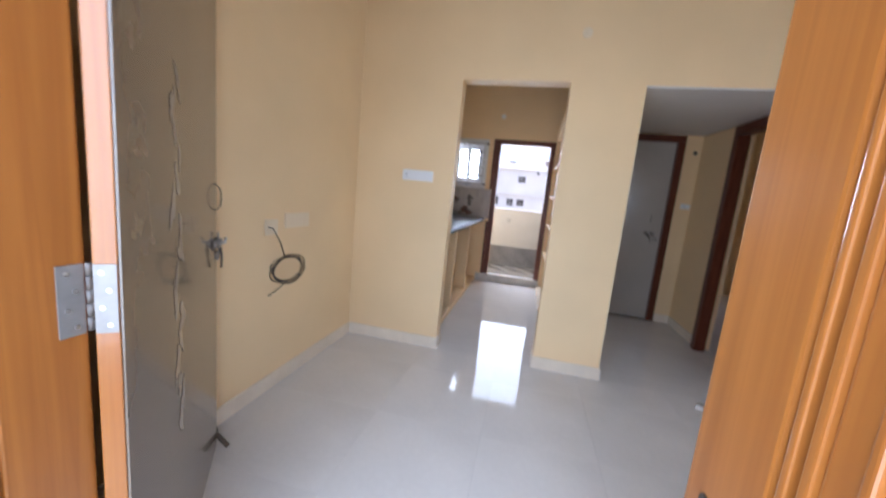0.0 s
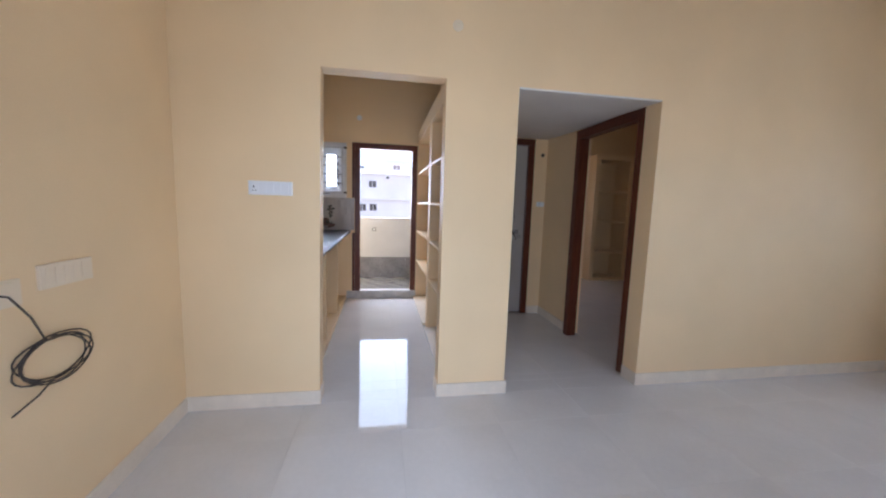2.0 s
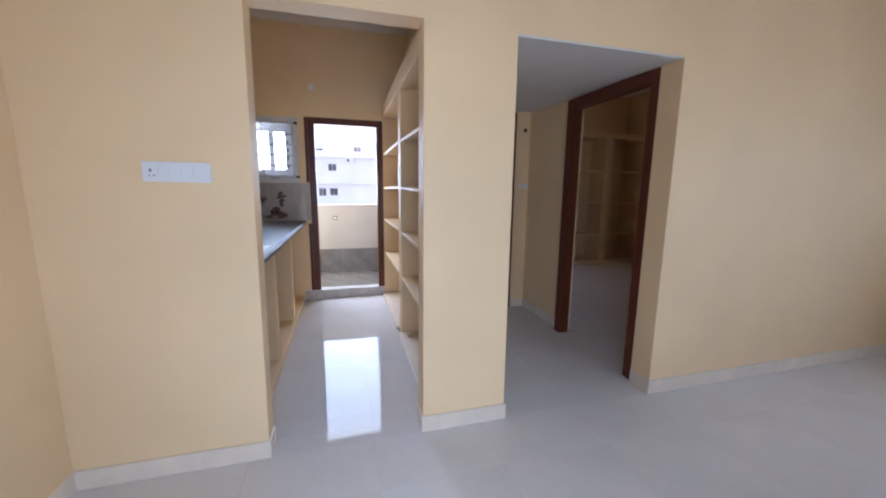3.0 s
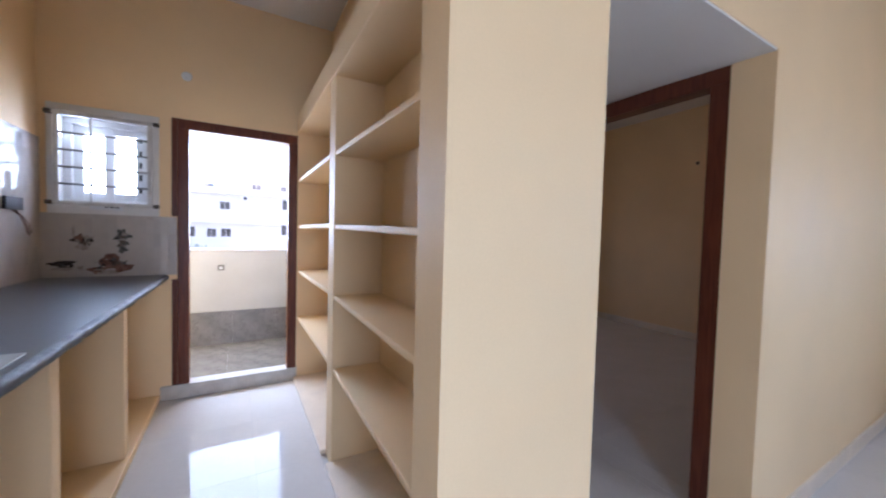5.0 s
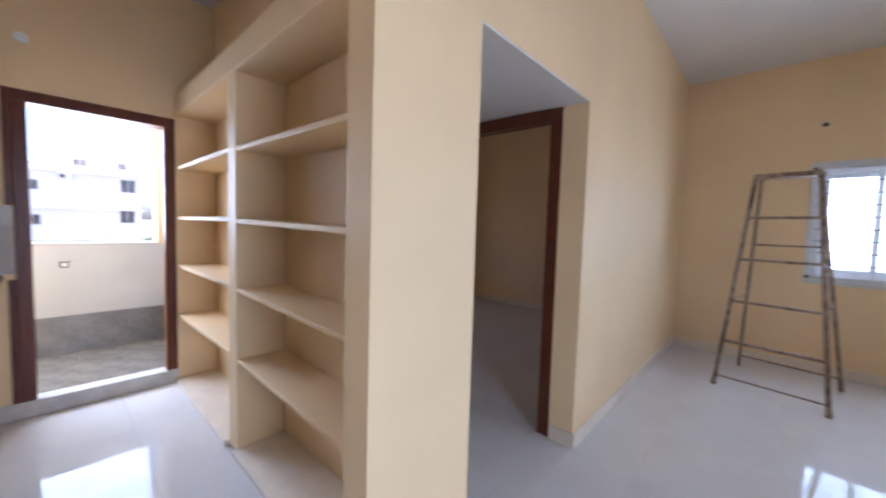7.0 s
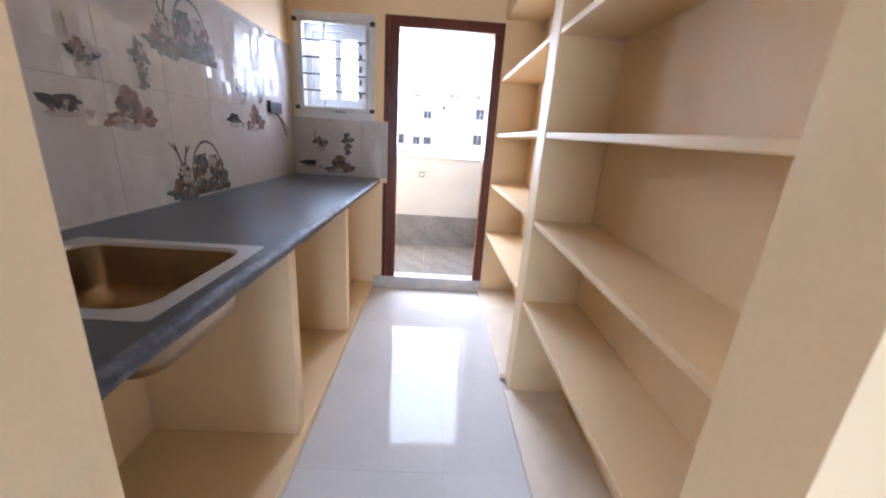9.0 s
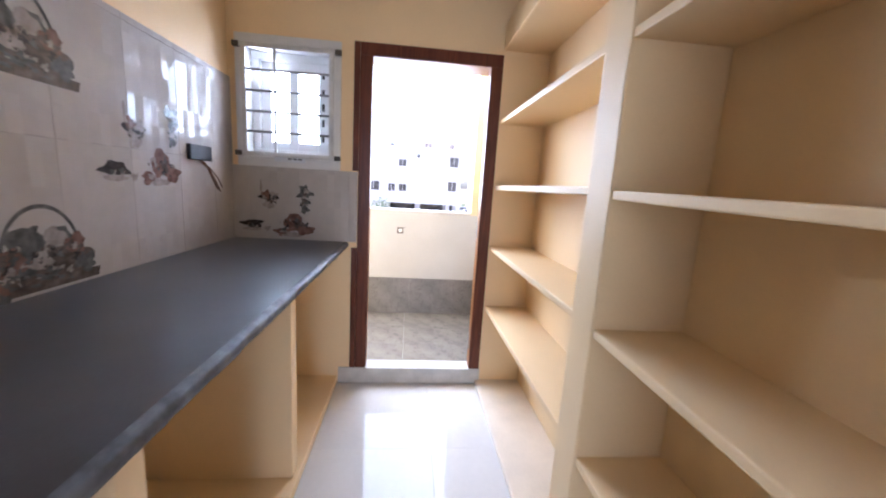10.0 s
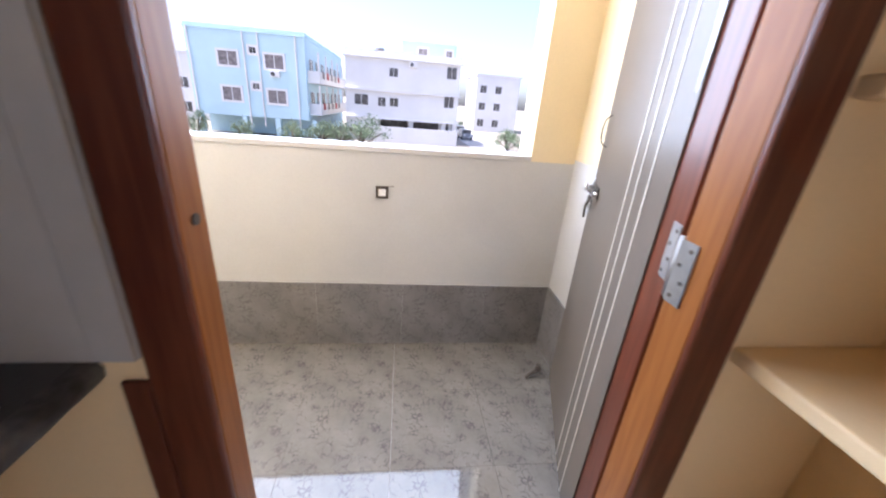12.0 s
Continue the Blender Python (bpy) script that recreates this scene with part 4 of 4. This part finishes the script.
# ---- ladder ----
def ladder():
    t = thing("step_ladder", "paint-spattered iron A-frame step ladder standing on the tiles", "ladder", m=pose(4.27, -0.90, 0, 0, 0, -100))
    H = 1.90
    def at(v0, v1, b, tp, s, z):
        k = z / H
        return ((b + (tp - b) * k) * s, v0 + (v1 - v0) * k, z)
    for s in (-1, 1):
        part("front_rail", tube([at(0, 0.10, 0.37, 0.20, s, 0.0), at(0, 0.10, 0.37, 0.20, s, H)], 0.0175, 8), LADDER, t, "", None, True)
        part("rear_rail", tube([at(0.80, 0.24, 0.37, 0.19, s, 0.0), at(0.80, 0.24, 0.37, 0.19, s, H)], 0.0145, 8), LADDER, t, "", None, True)
        part("foot", boxes((s * 0.37 - 0.02, s * 0.37 + 0.02, -0.02, 0.02, 0.0, 0.05), bevel=0.004), LADDER, t)
    for z in (0.09, 0.42, 0.79, 1.17, 1.54):
        a, b = at(0, 0.10, 0.37, 0.20, -1, z), at(0, 0.10, 0.37, 0.20, 1, z)
        if z > 0.2:
            part("rung", boxes((a[0], b[0], a[1] - 0.020, a[1] + 0.020, z - 0.011, z + 0.011), bevel=0.003), LADDER, t)
        else:
            part("rung", tube([a, b], 0.008, 8), LADDER, t)
    for z in (0.12, 1.30):
        a, b = at(0.80, 0.24, 0.37, 0.19, -1, z), at(0.80, 0.24, 0.37, 0.19, 1, z)
        part("rear_rung", tube([a, b], 0.008, 8), LADDER, t)
    part("top_plate", boxes((-0.21, 0.21, 0.07, 0.26, H - 0.020, H + 0.018), bevel=0.004), LADDER, t)
    for s in (-1, 1):
        part("spreader", tube([at(0, 0.10, 0.37, 0.20, s, 0.80), at(0.80, 0.24, 0.37, 0.19, s, 0.80)], 0.006, 6), LADDER, t)


ladder()

pan = tagged(part("mortar_pan", lathe([(0, 0.0), (0.12, 0.0), (0.188, 0.075), (0.196, 0.078), (0.194, 0.085), (0.182, 0.082), (0.115, 0.012), (0, 0.010)], 36), PAN, None, "", pose(2.34, -2.155, 0) @ Matrix.Scale(1.08, 4), True), "shallow dark iron mortar pan on the floor", "pan")


# ---- balcony ----
BX0, BX1, BY = -1.5, 1.213, 4.095
setting("balcony_parapet", boxes((BX0, BX1, BY, BY + 0.13, -0.3, 1.10)), PARAPET, "off-white painted balcony parapet", "parapet")
setting("parapet_coping", boxes((BX0, 0.99, BY - 0.008, BY + 0.14, 1.10, 1.125), bevel=0.004), PARAPET, "pale flat parapet coping", "parapet")
setting("balcony_pillar", boxes((0.99, BX1 + 0.2, BY, BY + 0.2, 1.10, CEIL)), YELLOW, "yellow painted corner pillar of the balcony", "pillar")
setting("wall_balcony_side", boxes((BX1, BX1 + 0.2, KB + 0.2, BY, -0.3, 1.12)), PARAPET, "off-white lower balcony side wall", "wall")
setting("wall_balcony_side_top", boxes((BX1 + 0.002, BX1 + 0.2, KB + 0.2, BY, 1.12, CEIL)), YELLOW, "yellow upper balcony side wall", "wall")
setting("wall_balcony_left", boxes((BX0 - 0.2, BX0, KB + 0.2, BY + 0.13, -0.3, CEIL)), YELLOW, "yellow end wall of the balcony", "wall")
setting("wall_kitchen_outer", boxes((BX0, KX - 0.2, KB, KB + 0.2, 0, CEIL)), YELLOW, "yellow outer wall beside the kitchen", "wall")
bplate = thing("parapet_outlet", "small metal outlet box set in the parapet", "outlet box")
part("frame", boxes((0.255, 0.315, BY - 0.006, BY, 0.885, 0.945), bevel=0.002), DARK_METAL, bplate)
part("plate", boxes((0.268, 0.302, BY - 0.009, BY - 0.0062, 0.898, 0.932), bevel=0.002), PLASTIC, bplate)
part("wire", tube([(0.30, BY - 0.012, 0.935), (0.325, BY - 0.016, 0.95), (0.34, BY - 0.012, 0.945)], 0.002, 6), WIRE, bplate)

# ---- landing outside the entrance ----
setting("landing_floor", boxes((-1.6, 2.4, -4.4, HALL_S - 0.2, -0.15, -0.01)), SKIRT, "pale tiled landing outside the entrance", "floor")
setting("landing_wall", boxes((-1.6, 2.4, -4.55, -4.4, -0.15, 1.1), (-1.75, -1.6, -4.55, HALL_S - 0.2, -0.15, CEIL)), WHITE_PAINT, "white painted landing parapet", "wall")
setting("landing_outer_wall", boxes((-1.6, -0.22, HALL_S - 0.212, HALL_S - 0.2005, 0, CEIL), (1.0, 2.4, HALL_S - 0.212, HALL_S - 0.2005, 0, CEIL)), WHITE_PAINT, "white outer face of the entrance wall", "wall")
setting("landing_roof", boxes((-1.75, 2.4, -4.55, HALL_S - 0.2, CEIL, CEIL + 0.15)), WHITE_PAINT, "white slab over the landing", "ceiling")


# ---- outside ----
G = -3.4
GROUND = material("pale_dusty_ground", (0.30, 0.27, 0.22), rough=0.9, vary=0.12, scale=0.2, grain=4, bump=0.1)
ROAD = material("concrete_road", (0.42, 0.41, 0.39), rough=0.85, vary=0.08, scale=0.3, grain=6, bump=0.1)
BLUE = material("pale_blue_facade", (0.52, 0.69, 0.74), rough=0.75, vary=0.04, scale=0.4, grain=8, bump=0.05)
FACADE = material("white_facade", (0.74, 0.72, 0.70), rough=0.75, vary=0.04, scale=0.4, grain=8, bump=0.05)
FACADE_P = material("pinkish_white_facade", (0.72, 0.68, 0.66), rough=0.75, vary=0.04, scale=0.4, grain=8, bump=0.05)
PANE = material("dark_window_pane", (0.15, 0.14, 0.135), rough=0.15, vary=0.3, scale=1.0, bump=0)
CURTAIN = material("brown_grey_curtain", (0.30, 0.26, 0.245), rough=0.8, vary=0.25, scale=3.0, bump=0)
CLOTH = material("red_cloth", (0.45, 0.07, 0.06), rough=0.9, vary=0.2)
LEAF_M = material("shrub_leaf", (0.22, 0.28, 0.17), rough=0.6, vary=0.3, scale=2, tint=(0.11, 0.155, 0.08))
BARK = material("bark", (0.13, 0.10, 0.075), rough=0.9, vary=0.2)
CAR_PAINT = material("grey_car_paint", (0.25, 0.27, 0.30), rough=0.25, vary=0.05, coat=0.5)
TYRE = material("tyre_rubber", (0.03, 0.03, 0.03), rough=0.8)

setting("ground", boxes((-900, 900, -900, 1500, G - 0.3, G)), GROUND, "pale dusty open ground between houses", "ground")
setting("road", boxes((8.6, 13.5, 20, 160, G + 0.001, G + 0.02)), ROAD, "pale concrete lane running away between houses", "road")


def far_window(parent, x, y, z, w, h, face="y", mat=None, sunk=0.12, frame=True):
    """A framed, recessed-looking window on a face towards -y or +x."""
    def s(a0, a1, d0, d1, z0, z1):
        return (x + a0, x + a1, y - d1, y - d0, z + z0, z + z1) if face == "y" else (x + d0, x + d1, y + a0, y + a1, z + z0, z + z1)
    wnd = part("window", boxes(s(0, w, 0.0, 0.03, 0, h)), mat or PANE, parent)
    if frame:
        f = 0.21
        part("frame", boxes(s(-f, w + f, 0.0, 0.10, -f, 0), s(-f, w + f, 0.0, 0.10, h, h + f), s(-f, 0, 0.0, 0.10, 0, h), s(w, w + f, 0.0, 0.10, 0, h)), FACADE, wnd)
    part("mullion", boxes(s(w * 0.48, w * 0.52, 0.03, 0.05, 0, h)), FACADE, wnd)
    return wnd


def blue_house():
    t = thing("blue_house", "pale blue three-storey apartment house with side balconies", "house")
    x0, x1, y0, y1 = -21.0, -9.7, 45.0, 68.0
    part("wall", boxes((x0, x1, y0, y1, G + 1.9, 6.35), (x0, x1, y0 + 2.5, y1, G, G + 1.9), bevel=0.02), BLUE, t)
    for x in (x0, -16.6, -13.2, -9.4):
        part("column", boxes((x, x + 0.5, y0 + 0.004, y0 + 0.5, G, G + 1.9)), BLUE, t)
    part("roof", boxes((x0 - 0.1, x1 + 0.1, y0 - 0.1, y1 + 0.1, 6.35, 6.5)), BLUE, t)
    part("parapet", boxes((x0, x1, y0, y0 + 0.2, 6.5, 6.8), (x1 - 0.2, x1, y0 + 0.2, y1, 6.5, 6.8)), BLUE, t)
    for z in (3.3, 0.0):
        far_window(t, -18.1, y0, z, 1.75, 1.25, mat=CURTAIN)
        far_window(t, -13.65, y0, z, 1.75, 1.25, mat=CURTAIN)
        far_window(t, -15.1, y0, z + 1.25, 0.65, 0.55)
    for x in (-15.6, -14.2, -10.6, -20.7):
        part("pipe", tube([(x, y0 - 0.12, G + 1.0), (x, y0 - 0.12, 6.45)], 0.07, 6), FACADE_P, t)
    for z in (2.45, -0.75):
        b = part("balcony", boxes((x1, x1 + 1.2, y0 + 0.6, y1 - 2, z - 0.2, z), (x1 + 1.1, x1 + 1.2, y0 + 0.6, y1 - 2, z, z + 1.0), (x1, x1 + 1.1, y0 + 0.6, y0 + 0.7, z, z + 1.0)), FACADE, t)
        for k in range(7):
            far_window(t, x1 + 0.01, y0 + 1.5 + 2.9 * k, z + 0.4, 1.6, 1.7, "x", frame=False)
        for k in range(6):
            part("post", boxes((x1 + 1.05, x1 + 1.2, y0 + 0.6 + 3.9 * k, y0 + 0.8 + 3.9 * k, z + 1.0, z + 2.75)), FACADE, b)
        for k in range(5):
            part("hanging_cloth", boxes((x1 + 1.21, x1 + 1.25, y0 + 2.0 + 2.5 * k, y0 + 3.1 + 2.5 * k, z + 0.35, z + 1.05)), CLOTH if (k + int(z)) % 3 == 0 else CURTAIN, b)
    unit = part("air_conditioner", boxes((-13.2, -12.3, y0 - 0.4, y0 - 0.02, 2.5, 3.1), bevel=0.04), FACADE, t)
    part("fan_grille", tube([(-12.9, y0 - 0.41, 2.8), (-12.9, y0 - 0.43, 2.8)], 0.22, 14), PANE, unit)


def white_house():
    t = thing("white_house", "white three-storey apartment house over an open parking floor", "house")
    x0, x1, y0, y1 = -6.2, 6.8, 48.0, 62.0
    part("wall", boxes((x0, x1, y0, y1, -0.95, 5.4), (x0, x1, y0 + 3, y1, G, -0.95), (x0, -3.0, y0 + 0.004, y0 + 0.25, G, -0.95), bevel=0.02), FACADE, t)
    for x in (-3.0, 1.1, 5.0, 6.3):
        part("column", boxes((x, x + 0.5, y0 + 0.01, y0 + 0.5, G, -0.95)), FACADE, t)
    part("compound_wall", boxes((-3.0, x1, y0 - 1.5, y0 - 1.3, G, -1.65)), FACADE, t)
    for z in (5.4, 2.05, -0.95):
        part("ledge", boxes((x0 - 0.15, x1 + 0.25, y0 - 0.35, y0 + 0.1, z, z + 0.16)), FACADE, t)
    part("roof", boxes((x0, x1, y0, y1, 5.56, 5.7)), FACADE, t)
    part("parapet", boxes((x0, x1, y0, y0 + 0.2, 5.7, 6.2)), FACADE, t)
    part("roof_room", boxes((0.05, 6.5, y0 + 3, y0 + 8, 5.7, 7.75)), BLUE, t)
    part("water_tank", lathe([(0, 0), (0.6, 0), (0.62, 0.9), (0.45, 1.15), (0, 1.2)], 14), PANE, t, "", pose(-2.6, y0 + 4, 5.7))
    part("water_tank", lathe([(0, 0), (0.5, 0), (0.52, 0.8), (0.35, 1.0), (0, 1.05)], 14), BLUE, t, "", pose(-0.9, y0 + 4, 5.7))
    for x, z, w, h in ((-1.3, 3.7, 0.95, 0.85), (5.25, 3.95, 1.1, 1.2), (-5.2, 0.5, 1.5, 1.1), (-2.55, 0.5, 0.85, 0.92), (-1.2, 0.55, 0.95, 0.9), (5.15, 0.85, 1.1, 1.2)):
        far_window(t, x, y0, z, w, h, frame=False)
    far_window(t, 2.0, y0 + 3, 6.3, 1.0, 0.8, mat=CURTAIN)
    far_window(t, 5.3, y0 + 3, 6.3, 0.7, 0.8, mat=CURTAIN)
    # dark sheets stand in for the shade inside the open parking floor
    for x, w in ((-2.4, 3.4), (1.7, 3.2), (5.6, 0.6)):
        part("parking_shade", boxes((x, x + w, y0 + 2.9, y0 + 2.98, G + 0.9, -1.0)), PANE, t)
    unit = part("air_conditioner", boxes((0.9, 1.8, y0 - 0.4, y0 - 0.02, 4.75, 5.35), bevel=0.04), FACADE, t)
    part("fan_grille", tube([(1.2, y0 - 0.41, 5.05), (1.2, y0 - 0.43, 5.05)], 0.2, 14), PANE, unit)


def far_house(x0, x1, y0, y1, z1, mat, label):
    t = thing("far_house", label, "house")
    part("wall", boxes((x0, x1, y0, y1, G, z1), bevel=0.02), mat, t)
    part("roof", boxes((x0 - 0.2, x1 + 0.2, y0 - 0.2, y1 + 0.2, z1, z1 + 0.3)), mat, t)
    n = int((x1 - x0) / 3)
    for k in range(n):
        for z in range(3):
            zz = G + 1.0 + 3.1 * z
            if zz + 1.4 < z1:
                far_window(t, x0 + 0.8 + 3 * k, y0, zz, 1.2, 1.3, frame=False)


blue_house()
white_house()
far_house(14.4, 23.0, 78.0, 90.0, 6.8, FACADE, "pale house far down the lane")
far_house(9.5, 13.0, 100.0, 112.0, 5.0, FACADE_P, "pinkish house at the end of the lane")
far_house(-40.0, -24.0, 60.0, 75.0, 5.0, FACADE_P, "pale house behind the blue one")
far_house(40.0, 52.0, -16.0, -4.0, 1.0, BLUE, "pale blue house seen through the end window")
far_house(60.0, 74.0, -34.0, -22.0, 3.0, FACADE, "white house seen through the end window")
far_house(20.0, 34.0, -75.0, -62.0, 2.0, FACADE, "white house across the open ground")


def shrub(m, size, seed, trunk=0.0, label="leafy green shrub by a house", cat="shrub"):
    """Stems and a ragged crown of small leaves in clumps."""
    rng = random.Random(seed)
    t = thing("shrub" if not trunk else "tree", label, cat, m=m)
    bm = bmesh.new()
    clumps = []
    for k in range(16):
        a, e = rng.uniform(0, 6.28), rng.uniform(0.1, 1.35)
        r = size * rng.uniform(0.45, 1.0)
        clumps.append(Vector((r * math.cos(a) * math.cos(e), r * math.sin(a) * math.cos(e), trunk + size * 0.25 + r * math.sin(e))))
    for c in clumps:
        cs = size * rng.uniform(0.22, 0.42)
        for k in range(70):
            p = c + Vector((rng.gauss(0, 0.5), rng.gauss(0, 0.5), rng.gauss(0, 0.42))) * cs
            s = size * rng.uniform(0.035, 0.07)
            q = Euler((rng.uniform(0, 3), rng.uniform(0, 3), rng.uniform(0, 6))).to_matrix()
            v = [bm.verts.new(p + q @ Vector(o) * s) for o in ((-0.5, 0, 0), (0, -1, 0.2), (0.5, 0, 0), (0, 1.2, 0.2))]
            bm.faces.new(v)
    part("crown", bm, LEAF_M, t)
    bm = bmesh.new()
    for k, c in enumerate(clumps[:7]):
        b2 = tube([(0, 0, 0), (c.x * 0.15, c.y * 0.15, trunk + 0.1 * size), (c.x * 0.55, c.y * 0.55, trunk + (c.z - trunk) * 0.6), tuple(c)], 0.03 * size if k else 0.06 * size, 5)
        me = bpy.data.meshes.new("limb")
        b2.to_mesh(me)
        b2.free()
        bm.from_mesh(me)
        bpy.data.meshes.remove(me)
    part("trunk", bm, BARK, t)


for k, (x, y, s) in enumerate(((-20.0, 42.5, 1.7), (-15.5, 42.0, 1.3), (-10.5, 41.0, 1.5), (-8.0, 42.5, 1.8), (-6.3, 43.5, 1.6), (-3.6, 41.5, 2.3), (13.0, 46.0, 1.6), (14.5, 52.0, 1.7), (10.2, 70.0, 1.6))):
    shrub(pose(x, y, G), s, 11 + k)
for k, (x, y, s, h) in enumerate(((40, -28, 3.2, 2.4), (46, -35, 3.4, 2.6), (54, -37, 3.5, 2.6), (50, -44, 3.6, 2.8), (44, -10.5, 2.2, 1.8))):
    shrub(pose(x, y, G), s, 40 + k, h, "broad green tree on the open ground", "tree")
shrub(pose(16.4, -12.9, G), 1.9, 77, 2.6, "broad green tree beyond the hall window", "tree")


def car(m, label):
    t = thing("parked_car", label, "car", m=m)
    bm = boxes((-0.8, 0.8, -2.0, 2.0, 0.35, 0.85), (-0.7, 0.7, -1.1, 1.2, 0.85, 1.42), bevel=0.09)
    part("body", bm, CAR_PAINT, t)
    part("windscreen", boxes((-0.6, 0.6, -1.13, -1.1, 0.92, 1.32)), PANE, t)
    for x in (-0.8, 0.62):
        for y in (-1.25, 1.25):
            part("wheel", tube([(x, y, 0.31), (x + 0.18, y, 0.31)], 0.31, 14), TYRE, t)
    for x in (-0.6, 0.4):
        part("headlight", boxes((x, x + 0.2, -2.03, -2.0, 0.6, 0.72)), PLASTIC, t)


car(pose(9.6, 58.0, G + 0.02, 0, 0, 4), "grey car parked on the lane beside the white house")
car(pose(10.0, 66.0, G + 0.02, 0, 0, -3), "grey car parked further down the lane")

# ---- tiles, last ----
floor = setting("floor", boxes((HALL_L - 0.2, BED_R + 0.2, HALL_S - 0.2, KB + 0.1, -0.25, -0.0045), (2.46, BED_R + 0.2, KB + 0.1, BED_E, -0.25, -0.0045), (1.2, 2.46, PASS_E, KB + 0.1, -0.25, -0.0045)), GROUT, "polished pale grey floor tiles with thin joints", "floor")
TW, TH = 0.62, 0.63
for x0, x1, y0, y1 in ((HALL_L, HALL_R, HALL_S, 0.0), (*KO, 0.0, 0.13), (-0.075, 0.885, 0.13, KB - 0.012), (*PO, 0.0, 0.165), (1.31, PASS_R, 0.165, PASS_E), (PASS_R, 2.58, 0.25, 1.087), (2.58, BED_R, 0.13, BED_E), (DOOR_L, DOOR_R, HALL_S - 0.2, HALL_S)):
    lay(floor, "floor_tile", FLOOR, pose(x0, y0, -0.004), x1 - x0, y1 - y0, TW, TH, 0.004, (-0.08 - x0) % TW, (0.27 - y0) % TH)
balcony_floor = setting("balcony_floor", boxes((BX0, BX1, KB + 0.2, BY, -0.3, 0.043), (BD[0] + 0.001, BD[1] - 0.001, KB + 0.111, KB + 0.2, -0.2, 0.043)), GROUT, "grey veined stone tiles on the balcony floor", "floor")
lay(balcony_floor, "floor_tile", STONE, pose(BX0, KB + 0.2, 0.043), BX1 - BX0, BY - KB - 0.2, 0.40, 0.40, 0.008, 0.265, 0.31)
lay(balcony_floor, "floor_tile", STONE, pose(0.092, KB + 0.112, 0.043), 0.742, 0.088, 0.40, 0.40, 0.008, 0.2, 0.3)
band = setting("balcony_tile_band", boxes((BX0, BX1, BY - 0.004, BY, 0.05, 0.425), (BX1 - 0.004, BX1, KB + 0.2, BY - 0.004, 0.05, 0.425)), GROUT, "dark grey veined tile band round the balcony", "wall tiles")
lay(band, "wall_tile", STONE_BAND, pose(BX0, BY - 0.004, 0.052, 90), BX1 - BX0 - 0.008, 0.373, 0.45, 0.5, 0.007, 0.1, 0.0)
lay(band, "wall_tile", STONE_BAND, pose(BX1 - 0.004, BY - 0.012, 0.052, 90, 0, -90), BY - KB - 0.22, 0.373, 0.45, 0.5, 0.007, 0.2, 0.0)
lay(dado, "wall_tile", DADO, SIDE, KB - 0.14, TT - CT, 0.30, 0.46, 0.007, 0.06, 0.0)
lay(dado, "wall_tile", DADO, BACK, BD[0] - 0.006 - KX - 0.004, 1.43 - CT, 0.30, 0.46, 0.007, 0.1, 0.0)
